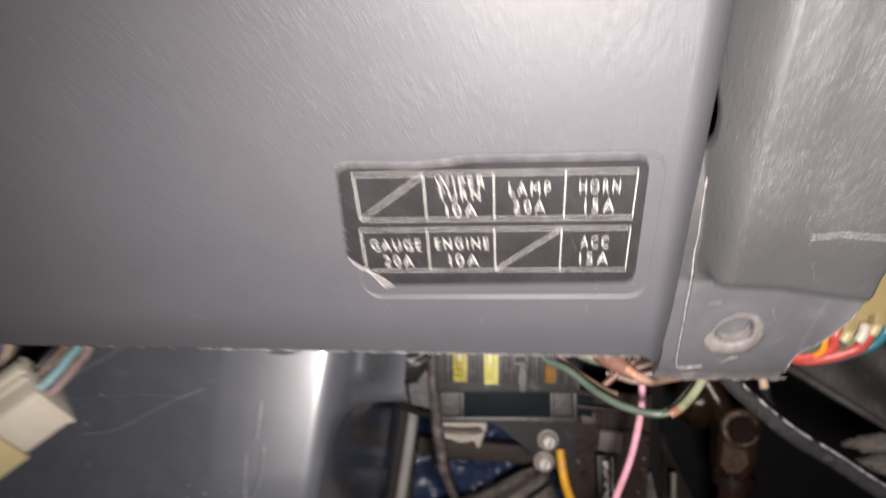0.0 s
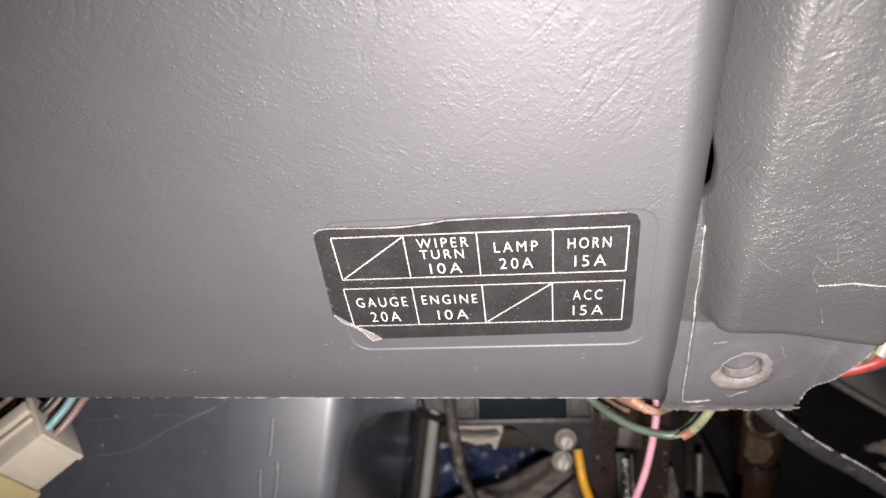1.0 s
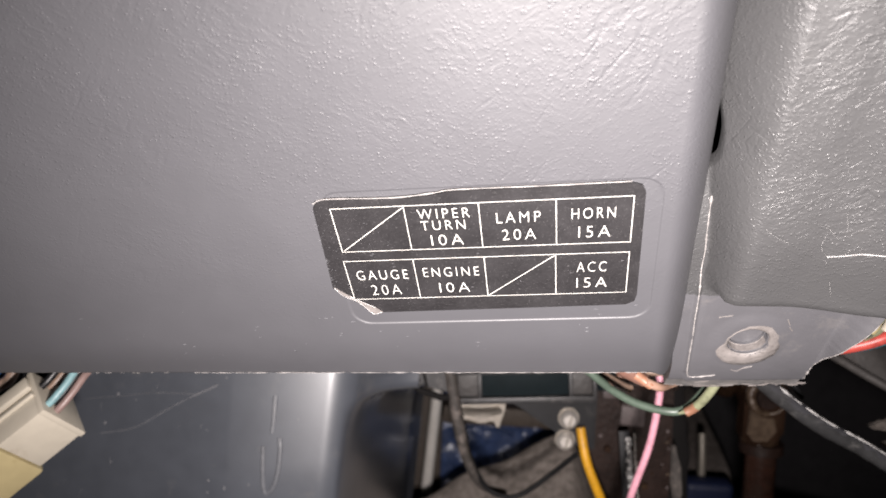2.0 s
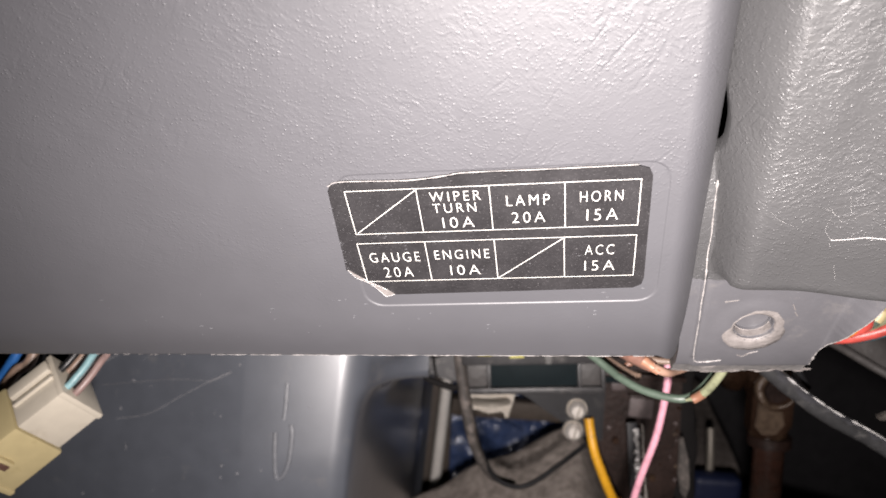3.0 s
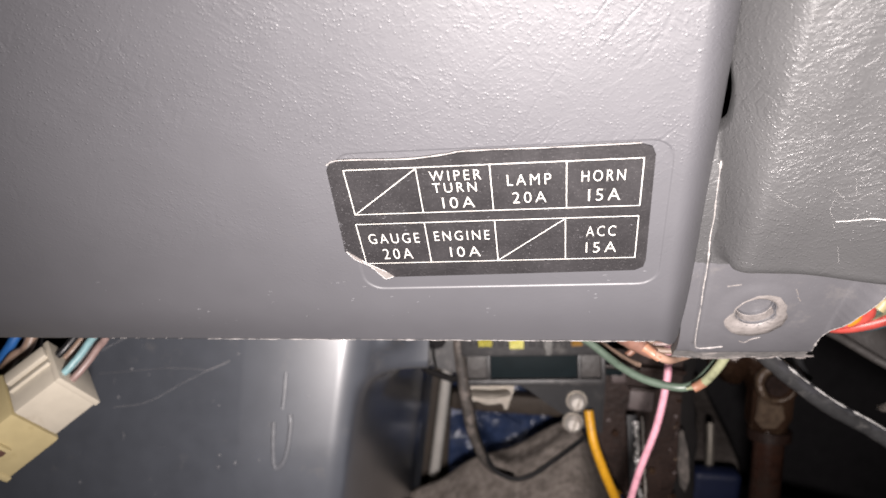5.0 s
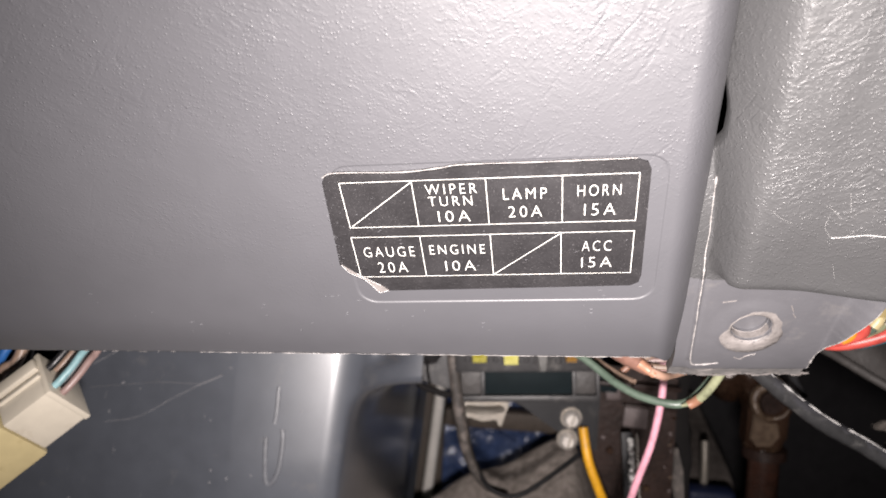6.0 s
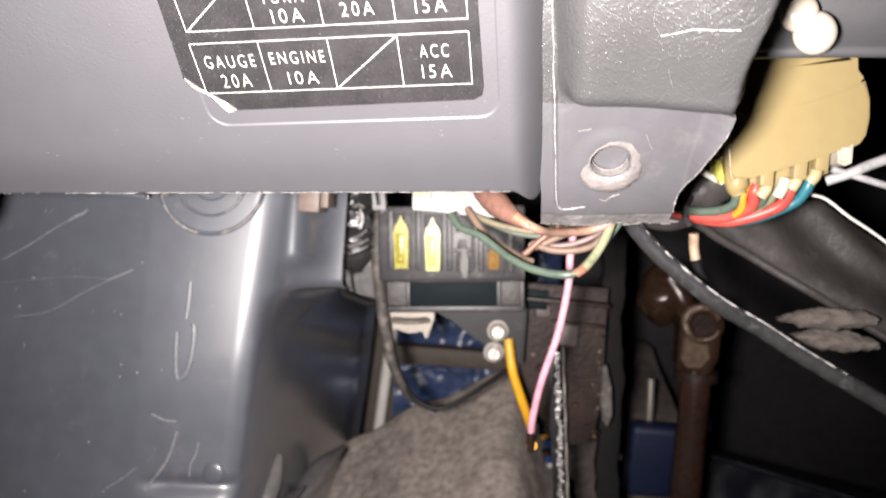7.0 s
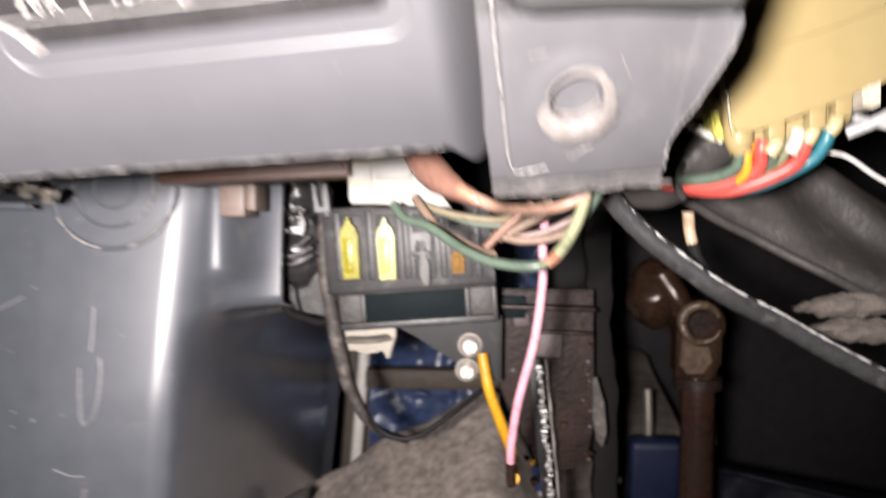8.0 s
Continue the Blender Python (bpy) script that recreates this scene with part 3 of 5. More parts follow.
part("worn_or_glint_edge", tube([dash(u, v, n) for u, v, n in [(u + 0.05 * math.sin(v * 5.3), v, trim_n(u + 0.05 * math.sin(v * 5.3), v) + 0.04) for u, v in ((31.5, 2.5), (31.6, -1), (31.8, -5), (31.9, -8), (32.0, -12), (32.2, -16), (32.3, -20), (32.45, -24), (32.6, -28), (32.7, -32), (32.85, -36), (33.0, -39), (33.6, -41.2), (35.2, -41.4), (38.2, -40.8))]],
                       lambda s: 0.00015 * max(0.2, 0.7 + 1.0 * noise.noise(Vector((s * 30, 1, 4)))), 8, steps=14, wobble=0.7, seed=5), M_SCUFFED, column_trim, "pale worn moulding edge")
part("torn_edge", flecks(34, 30.5, 55, lambda u: (u, -47.0 + 0.4 * math.sin(u * 7.7), trim_n(u, -47.0) + 0.1), 0.45, 14), M_RINGW, column_trim, "pale ragged burr")
part("worn_side", tube([dash(trim_right(v) - 0.1, v, trim_n(trim_right(v) - 0.1, v) + 0.05) for v in spread(-43.5, -22, 1.2)],
                       lambda s: 0.00016 * max(0.2, 0.6 + 1.2 * noise.noise(Vector((s * 17, 6, 2)))), 8, steps=3, wobble=0.5, seed=15), M_SCUFFED, column_trim, "pale worn side edge")
sleeve = bmesh.new()
ringed = []
for depth, r in ((-0.1, 3.42), (-0.45, 3.38), (-0.5, 3.24), (-1.7, 3.14), (-1.75, 3.02), (-2.3, 2.95), (-2.35, 1.0)):
    ringed.append([sleeve.verts.new(dash(HOLE[0] + r * math.cos(2 * math.pi * k / 48), HOLE[1] + r * math.sin(2 * math.pi * k / 48), -5.65 + depth)) for k in range(48)])
for a, b in zip(ringed, ringed[1:]):
    for k in range(48):
        sleeve.faces.new((a[k], a[(k + 1) % 48], b[(k + 1) % 48], b[k]))
sleeve.faces.new(ringed[-1])
sleeve = part("hole_sleeve", sleeve, M_TAB, column_trim, "grey sunken seat of the screw hole", angle=40)
# lower wall takes a paler material: the light falling there, put into colour
sleeve.data.materials.append(M_RINGW)
for f in sleeve.data.polygons:
    q = P_M.inverted() @ f.center
    f.material_index = int(3.0 < math.hypot(q.x - HOLE[0], q.y - HOLE[1]) < 3.23 and q.y < HOLE[1] - 0.8)
scuffs = bmesh.new()
for pts in (((40.6, -38.8), (41.6, -39.3), (42.6, -38.2), (44.0, -37.6)), ((47.2, -24.6), (47.8, -26.0)), ((47.9, -26.6), (48.5, -27.6)), ((36.2, -23.6), (38.4, -23.2)), ((35.5, -45.5), (38.0, -44.6))):
    tube([dash(u, v, trim_n(u, v) + 0.02) for u, v in pts], 0.00010, 6, wobble=0.9, bm=scuffs)
part("scuff", scuffs, M_RINGW, column_trim, "pale scuffs round the screw hole")
scr = bmesh.new()
for wide, pts in ((0.00005, ((46.2, -3.6), (48.2, -3.1), (50.2, -2.4), (52.8, -2.3), (56, -2.2))), (0.000007, ((46.2, -3.6), (45.0, -1.6), (45.1, 0.6))), (0.000007, ((44.2, 2.2), (45.2, 1.6), (46.6, 0.0))),
                  (0.000007, ((48.0, -2.9), (48.6, -2.0))), (0.000007, ((37.4, 1.6), (38.8, 0.2), (40.8, -1.0))), (0.000007, ((46.6, 4.6), (47.4, 1.6))), (0.000007, ((47.8, -8.8), (48.8, -12.0))), (0.000007, ((46.0, -4.2), (46.5, -5.0)))):
    tube([dash(u, v, trim_n(u, v) + 0.02) for u, v in pts], wide, 6, wobble=0.7, bm=scr)
part("scratch", scr, M_WORN_GLINT, column_trim, "white scratch through the grain")

# ---- fuse label ----
LIFT = 0.05
fuse_label = thing("fuse_label", dash(-1, -1, 0), "black fuse label with cream print and a torn corner", "label")
outline = [(-23.5, 8.4), (-23.0, 9.4), (-21.4, 9.9), (-16, 9.75), (-12, 9.6), (-8.5, 9.75), (-6.3, 10.1), (-3.5, 10.5), (6, 10.45), (19.4, 10.5), (20.8, 10.0), (21.3, 8.8), (21.5, -10.9), (21.2, -12.4), (20.0, -13.1), (0, -13.35), (-18.0, -13.5), (-18.9, -12.9), (-19.6, -12.2), (-20.7, -11.4), (-21.8, -10.4), (-22.9, -9.6), (-23.4, -8.7), (-24.3, -7.6), (-24.1, -4)]
part("backing", slab(outline, 0.35, P_M @ Matrix.Translation((0, 0, LIFT + 0.1))), M_LABEL, fuse_label)


def line(u0, v0, u1, v1, w=0.13):
    d = Vector((u1 - u0, v1 - v0))
    n_ = Vector((-d.y, d.x)).normalized() * (w / 2)
    q = [(u0 + n_.x, v0 + n_.y), (u0 - n_.x, v0 - n_.y), (u1 - n_.x, v1 - n_.y), (u1 + n_.x, v1 + n_.y)]
    return slab(q, 0.02, P_M @ Matrix.Translation((0, 0, LIFT + 0.125)))


def printed_frame(u0, u1, v0, v1, cuts):
    bm = bmesh.new()
    w = 0.062
    ticks = [u0] + cuts + [u1]
    for a, b, c, d in [(u0 - w, u1 + w, v1 - w, v1 + w), (u0 - w, u1 + w, v0 - w, v0 + w)] + [(t - w, t + w, v0 + w, v1 - w) for t in ticks]:
        quad = [bm.verts.new(P_M @ Vector((x, y, LIFT + 0.125))) for x, y in ((a, c), (b, c), (b, d), (a, d))]
        bm.faces.new(quad)
    return bm


part("printed_frame", printed_frame(-21.1, 19.85, 0.0, 8.3, [-10.85, -0.6, 9.75]), M_PRINT, fuse_label)
part("printed_frame", printed_frame(-21.4, 19.85, -10.3, -1.95, [-11.0, -0.6, 9.6]), M_PRINT, fuse_label)
part("printed_diagonal", line(-20.8, 0.2, -11.0, 8.0), M_PRINT, fuse_label)
part("printed_diagonal", line(-0.4, -10.1, 9.4, -2.2), M_PRINT, fuse_label)


def lettering(text, u, v, width, height):
    cu = bpy.data.curves.new("lettering", "FONT")
    cu.body, cu.space_character, cu.offset, cu.resolution_u = text, 1.34, -0.013, 4
    tmp = bpy.data.objects.new("lettering", cu)
    me = bpy.data.meshes.new_from_object(tmp)
    bpy.data.objects.remove(tmp)
    xs, ys = [p.co.x for p in me.vertices], [p.co.y for p in me.vertices]
    if text[0] == "1":
        # the printed figure one stands close to its neighbour
        order = sorted(xs)
        gap, at = max((b - a, a) for a, b in zip(order, order[1:]) if a < order[0] + 0.45 * (order[-1] - order[0]))
        for p in me.vertices:
            if p.co.x <= at:
                p.co.x += 0.28 * gap
        xs = [p.co.x for p in me.vertices]
    sx, sy = width / (max(xs) - min(xs)), height / (max(ys) - min(ys))
    for p in me.vertices:
        p.co = P_M @ Vector(((p.co.x - min(xs)) * sx + u - width / 2, (p.co.y - min(ys)) * sy + v - height / 2, LIFT + 0.13))
    me.materials.clear()
    return part("lettering", me, M_PRINT, fuse_label)


for row in (("WIPER", -5.5, 6.65, 7.2, 1.75), ("TURN", -5.8, 4.5, 6.2, 1.7), ("10A", -5.5, 1.7, 4.6, 2.0), ("LAMP", 4.65, 5.4, 6.0, 1.9), ("20A", 4.6, 2.2, 4.7, 2.0),
            ("HORN", 14.7, 5.6, 5.8, 1.9), ("15A", 14.9, 2.2, 4.3, 2.1), ("GAUGE", -16.1, -5.0, 7.8, 2.0), ("20A", -16.0, -8.3, 4.6, 2.2), ("ENGINE", -5.7, -4.8, 8.3, 1.9),
            ("10A", -5.5, -8.2, 4.6, 2.1), ("ACC", 14.7, -4.7, 4.2, 2.0), ("15A", 14.8, -8.0, 4.4, 2.1)):
    lettering(*row)
part("torn_corner", slab([(-24.0, -7.4), (-22.98, -9.2), (-20.84, -10.76), (-19.18, -13.43), (-18.61, -13.67), (-17.45, -13.26), (-18.49, -12.13), (-20.65, -10.55), (-21.96, -9.44)], 0.12, P_M @ Matrix.Translation((0, 0, 0.32)), 0.03), M_RINGW, fuse_label, "curled pale tear")
torn = bmesh.new()
for pts in (((-24.0, -7.4, 0.34), (-22.98, -9.2, 0.36), (-20.84, -10.76, 0.36), (-19.18, -13.43, 0.34), (-18.61, -13.67, 0.34), (-17.45, -13.26, 0.34)), ((-21.9, -9.4, 0.34), (-20.6, -10.5, 0.36), (-18.5, -12.1, 0.34))):
    tube([dash(*p) for p in pts], 0.000035, 6, steps=3, wobble=1.0, flat=0.6, bm=torn)
part("torn_edge", torn, M_WORN_GLINT, fuse_label, "white torn paper edge")
part("lifted_rim", tube([dash(u, v, 0.12) for u, v in ((-23.3, 9.35), (-21.2, 10.05), (-12, 9.8), (-6.5, 10.3), (-3.4, 10.7), (8, 10.65), (19.4, 10.7))], lambda s: 0.00009 + 0.00006 * noise.noise(Vector((s * 14, 2, 2))), 6, wobble=0.7), M_SCUFFED, fuse_label, "pale lifted adhesive rim")
part("specks", flecks(90, 0, 1, lambda q: (-24.0 + 44.0 * random.Random(int(q * 9973)).random() ** 2.4, -8.5 + 17.5 * random.Random(int(q * 7919)).random(), LIFT + 0.12), 0.10, 31), M_SCRATCH, fuse_label, "pale specks where the film is wearing")

# ---- kick panel: tall dark moulding with a rounded corner, a second set-back face and a lip ----
def kick_y(x, z):
    lean = -0.0205 - 0.062 * (0.446 - z)
    d, bend, r = x - lean, radians(68), 0.009
    y = 0.2265 + 0.11 * (z - 0.408) + 0.05 * max(0.0, -x - 0.05) + 0.0035 * step(0.40, 0.36, z)
    y += 1.9 * max(0.0, x + 0.065) ** 2 if x < -0.0205 else 1.9 * 0.0445 ** 2 + 0.169 * (x + 0.0205) * step(0.012, 0.0, d)
    if d > 0:
        arc = r * math.sin(bend)
        back = r - math.sqrt(r * r - d * d) if d < arc else r - r * math.cos(bend) + (d - arc) * math.tan(bend)
        tail = 0.023 * (1 - math.exp(-back / 0.023)) if back < 0.1 else 0.023
        side = min(back, 0.010) + (0.155 * (max(0.0, d - 0.0052) / 0.0088) ** 2 if d < 0.014 else 0.155 + 3 * (d - 0.014))
        y += tail + (side - tail) * step(0.4190, 0.4030, z)
    y -= 0.0045 * math.exp(-((x + 0.0081) / 0.0036) ** 2) * step(0.4240, 0.4282, z)
    y += 0.0014 * math.exp(-((z - 0.3595) / 0.0020) ** 2) * step(-0.014, -0.021, x) * step(-0.052, -0.040, x) - 0.005 * step(0.3585, 0.345, z) * step(-0.012, -0.022, x) * step(-0.056, -0.040, x)
    return y


def kick_right(z):
    return 0.0030 + (-0.0065 - 0.062 * (0.446 - z)) * step(0.4150, 0.4080, z)


kick_panel = thing("kick_panel", (-0.04, 0.23, 0.40), "dark grey scratched plastic kick panel with a rounded corner", "panel")
def kick_x(x, z):
    """Columns past the panel's edge fold up along it."""
    right = kick_right(z)
    return x if x < right else right + (x - right) * 0.002


part("skin", sheet("skin", spread(-0.16, -0.055, 0.0033) + spread(-0.0543, 0.003, 0.0007), spread(0.22, 0.35, 0.005) + spread(0.352, 0.368, 0.0008) + spread(0.37, 0.402, 0.0016) + spread(0.4028, 0.418, 0.0006) + spread(0.4195, 0.50, 0.0016),
                   lambda x, z: (kick_x(x, z), kick_y(kick_x(x, z), z), z),
                   lambda x, z: (kick_x(x, z), kick_y(kick_x(x, z), z) + 0.003, z)), M_KICK, kick_panel, angle=60)


def kick_line(pts, r, bm, rough=0.7):
    return tube([(x, kick_y(x, z) - 0.00005, z) for x, z in pts], r, 6, wobble=rough, flat=0.6, bm=bm)


def kick_scratch(label, *lines, mat=None):
    bm = bmesh.new()
    for r_, pts in lines:
        kick_line(pts, r_ * 1.25, bm, 0.12 if mat else 0.7)
    return part("scratch", bm, mat or M_SCRATCH, kick_panel, label)


kick_scratch("forked pale smear", (0.00050, ((-0.0370, 0.4197), (-0.0371, 0.4129), (-0.0374, 0.4090))), (0.00056, ((-0.0397, 0.4050), (-0.0395, 0.3990), (-0.0391, 0.3935), (-0.0384, 0.3912))),
             (0.00060, ((-0.0351, 0.4075), (-0.0347, 0.4038), (-0.0352, 0.3967), (-0.0366, 0.3925), (-0.0384, 0.3910))), mat=M_SMEAR)
kick_scratch("short bright nick", (0.00030, ((-0.0698, 0.4388), (-0.0712, 0.4374), (-0.0730, 0.4366), (-0.0752, 0.4352))))
kick_scratch("long faint scratch", (0.00012, ((-0.0752, 0.4352), (-0.0800, 0.4322), (-0.0866, 0.4274), (-0.0951, 0.4221))))
kick_scratch("faint level scratch", (0.0001, ((-0.095, 0.4153), (-0.0846, 0.4169), (-0.0723, 0.4187), (-0.0604, 0.419))))
kick_scratch("broken pale scratch", (0.00024, ((-0.0541, 0.4222), (-0.0565, 0.4209), (-0.0609, 0.4188))), (0.0001, ((-0.0609, 0.4188), (-0.0687, 0.4143), (-0.0791, 0.408), (-0.0897, 0.4055))))
kick_scratch("short pale scuff near the lip", (0.0002, ((-0.0457, 0.3803), (-0.0418, 0.3787), (-0.0384, 0.3785))))
kick_scratch("short pale scuff near the lip", (0.00026, ((-0.0383, 0.3755), (-0.0398, 0.3693), (-0.0416, 0.365), (-0.0467, 0.3573))))
kick_scratch("short pale scuff near the lip", (0.00022, ((-0.0319, 0.3724), (-0.0326, 0.3687), (-0.0339, 0.3656), (-0.0341, 0.3621))))
kick_scratch("short pale scuff near the lip", (0.0002, ((-0.0499, 0.3637), (-0.0528, 0.361), (-0.0582, 0.357))))
fine, rng = bmesh.new(), random.Random(12)
for _ in range(26):
    x, z, a, long_ = rng.uniform(-0.105, -0.022), rng.uniform(0.345, 0.442), rng.gauss(0.9, 0.5), rng.uniform(0.001, 0.004)
    kick_line([(x + q * long_ * math.cos(a), z + q * long_ * math.sin(a) + 0.0004 * math.sin(3 * q)) for q in (0, 0.5, 1)], rng.uniform(0.00002, 0.00005), fine)
part("fine_scratches", fine, M_SCRATCH, kick_panel, "fine grey scratches")
rng = random.Random(21)
for x, z in [(-0.0517, 0.4244), (-0.0566, 0.4089), (-0.0554, 0.3943), (-0.0505, 0.3923), (-0.0858, 0.3974), (-0.0792, 0.4161)] + [(rng.uniform(-0.1, -0.03), rng.uniform(0.35, 0.435)) for _ in range(10)]:
    bm = bmesh.new()
    bmesh.ops.create_icosphere(bm, subdivisions=1, radius=rng.uniform(0.0002, 0.0005), matrix=Matrix.Translation((x, kick_y(x, z), z)) @ Matrix.Diagonal((rng.uniform(0.6, 1.5), 0.3, rng.uniform(0.6, 1.5), 1)))
    part("speck", bm, M_SCRATCH, kick_panel)
for r, t in ((0.0150, 0.0008), (0.0096, 0.0005), (0.0050, 0.0004)):
    c = [(-0.0335 + r * math.cos(a), kick_y(-0.0335 + r * math.cos(a), 0.4490 + r * math.sin(a)) + 0.4 * t, 0.4490 + r * math.sin(a)) for a in [2 * math.pi * k / 32 for k in range(33)]]
    part("moulded_ring", tube(c, t, 8, steps=2), M_KICK, kick_panel)
for r, a0, a1 in ((0.0150, -75, -20), (0.0150, -150, -100), (0.0096, -60, 30), (0.0096, 150, 200)):
    c = [(-0.0335 + r * math.cos(a), kick_y(-0.0335 + r * math.cos(a), 0.4490 + r * math.sin(a)) - 0.00035, 0.4490 + r * math.sin(a)) for a in [radians(a0 + (a1 - a0) * k / 14) for k in range(15)]]
    part("worn_arc", tube(c, lambda q: 0.00055 * max(0.15, 0.6 + 1.1 * noise.noise(Vector((q * 7, a1, 2)))), 6, steps=3, wobble=0.6, seed=a0), M_SCUFFED, kick_panel, "pale worn ring edge")
lug = bmesh.new()
bmesh.ops.create_uvsphere(lug, u_segments=16, v_segments=10, radius=0.0034, matrix=Matrix.Translation((-0.0274, kick_y(-0.0274, 0.364), 0.3632)) @ Matrix.Diagonal((1, 0.25, 1, 1)))
part("moulded_lug", lug, M_KICK, kick_panel, "shiny moulded lug")


under_rail = thing("under_rail", (-0.06, 0.216, 0.4455), "black rail with bright clips under the dash edge", "rail")
part("rail", box((0.058, 0.004, 0.0018), (-0.0720, 0.2195, 0.4466), (0, 1, 0), 0.0006), M_BLACK, under_rail)
part("lip", box((0.046, 0.003, 0.0012), (-0.0690, 0.2185, 0.4446), (0, 1, 0), 0.0004), M_KICK, under_rail)
for x, z, k in ((-0.0492, 0.4484, 1.0), (-0.0422, 0.4474, 0.7), (-0.0375, 0.4463, 0.55)):
    part("clip", tube([(x - 0.0022 * k, 0.2135, z - 0.001), (x - 0.0005, 0.2118, z + 0.0012 * k), (x + 0.0018 * k, 0.2135, z + 0.0004)], lambda q: 0.0011, 10, flat=0.6, wobble=0.4), M_STEEL, under_rail, "dull tinned clip")


lower_flap = thing("lower_flap", (-0.02, 0.26, 0.33), "curled dark glossy plastic film at the foot of the kick panel", "film")
for pts, wide in ((((-0.0060, 0.3200, 0.3400), (-0.0105, 0.3050, 0.3385), (-0.0135, 0.2920, 0.3340), (-0.0150, 0.2800, 0.3315)), 0.0052),
                  (((-0.0163, 0.2600, 0.3580), (-0.0172, 0.2550, 0.3515), (-0.0178, 0.2500, 0.3460), (-0.0184, 0.2450, 0.3395)), 0.0034),
                  (((-0.0120, 0.2780, 0.3398), (-0.0155, 0.2620, 0.3395), (-0.0180, 0.2500, 0.3385), (-0.0200, 0.2380, 0.3375)), 0.0036)):
    part("fold", tube(pts, lambda q, wide=wide: wide * (0.12 + 0.88 * math.sin(math.pi * min(1.0, 0.04 + 0.94 * q)) ** 0.8), 14, steps=10, flat=0.45, wobble=0.04), M_FLAP, lower_flap)


# ---- wires ----
def wire(pts, r, mat, label, group="", seg=12):
    return tagged(part("wire", tube(pts, r, seg), mat), label, "wire", group)


# ---- fuse box and fuses ----
FACE = Matrix(((1, 0, 0, 0), (0, 0, -1, 0), (0, 1, 0, 0), (0, 0, 0, 1)))
fuse_box = thing("fuse_box", (0.037, 0.285, 0.41), "dusty black plastic fuse box with open fuse slots", "fuse box")
part("body", box((0.0505, 0.022, 0.036), (0.0378, 0.289, 0.4285), (0, -4.5, 0), 0.0012), M_BLACK, fuse_box)
part("face_plate", box((0.0500, 0.012, 0.0255), (0.0370, 0.2725, 0.4340), (0, -4.5, 0), 0.0010), M_GREYBLK, fuse_box, "dusty slotted face")
# no real recess: flush boxes whose darker colour gives the slot's shade
for x, z in ((0.0206, 0.4333), (0.0311, 0.4338), (0.0418, 0.4342), (0.0524, 0.4347)):
    part("slot", box((0.0066, 0.0030, 0.0192), (x, 0.2677, z), (0, -4.5, 0), 0.0006), M_SLOT, fuse_box, "fuse slot with its shade put into a darker colour")
for x, z in ((0.0163, 0.4338), (0.0258, 0.4342), (0.0364, 0.4347), (0.0471, 0.4352), (0.0572, 0.4357)):
    part("slot_wall", box((0.0022, 0.0022, 0.0205), (x, 0.2671, z), (0, -4.5, 0), 0.0006), M_GREYBLK, fuse_box)
for z, h in ((0.4205, 0.0022), (0.4098, 0.0022)):
    part("window_rail", box((0.0495, 0.006, h), (0.0382, 0.2762, z + 0.0006), (0, -4.5, 0), 0.0005), M_GREYBLK, fuse_box)
for x in (0.0145, 0.0228, 0.0546, 0.0628):
    part("window_post", box((0.0014, 0.0056, 0.0105), (x, 0.2764, 0.4148 + (x - 0.038) * 0.08), (0, -4.5, 0), 0.0004), M_GREYBLK, fuse_box)
part("window_pane", box((0.031, 0.002, 0.0095), (0.0387, 0.2775, 0.4158), (0, -4.5, 0), 0.0004), M_GLOSS, fuse_box, "dark glossy window")
part("side_pane", box((0.0075, 0.002, 0.0095), (0.0187, 0.2777, 0.4142), (0, -4.5, 0), 0.0004), M_COVER, fuse_box, "dull grey panel")
part("side_pane", box((0.0075, 0.002, 0.0095), (0.0587, 0.2777, 0.4174), (0, -4.5, 0), 0.0004), M_COVER, fuse_box, "dull grey panel")
part("lower_body", slab([(0.030, 0.4085), (0.0655, 0.4115), (0.0655, 0.3905), (0.057, 0.392), (0.046, 0.4005)], 0.012, Matrix.Translation((0, 0.284, 0)) @ FACE, 0.0008), M_BLACK, fuse_box)
prof = [(0.0148, 0.4082), (0.0325, 0.4094), (0.0322, 0.4055), (0.0305, 0.3985), (0.0292, 0.3985), (0.0285, 0.4015), (0.0262, 0.4002), (0.0232, 0.3997), (0.0205, 0.4003), (0.0182, 0.4015), (0.0165, 0.3995)]
part("metal_clip", slab(prof, 0.003, Matrix.Translation((0, 0.2785, 0)) @ FACE, 0.0005), M_STEEL, fuse_box, "dull tinned clip")
part("clip_tongue", tube([(0.0175, 0.2772, 0.4045), (0.022, 0.2748, 0.4048), (0.0262, 0.2748, 0.4051), (0.0298, 0.2772, 0.4054)], 0.0024, 12, flat=0.4), M_STEEL, fuse_box, "dull tinned tongue")


def dome_screw(at, r, label):
    s = thing("screw", at, label, "screw", "screws on the fuse box")
    x, y, z = at
    part("washer", rod((x, y + 0.003, z), (x, y + 0.0018, z), r * 1.12, seg=24), M_STEEL, s)
    bm = rod((x, y + 0.002, z), (x, y - 0.0005, z), r, r * 0.96, 24)
    rod((x, y - 0.0005, z), (x, y - 0.0019, z), r * 0.96, r * 0.6, 24, bm)
    head = part("head", bm, M_CHROME, s)
    part("slot", box((0.0007, 0.0012, r * 1.2), (x + 0.0003, y - 0.0016, z), (0, 14, 0)), M_STEEL, head)


dome_screw((0.0554, 0.2815, 0.4022), 0.0034, "bright round-headed screw with a washer in the fuse box")
dome_screw((0.0545, 0.2815, 0.3942), 0.0033, "bright round-headed screw below the fuse box")


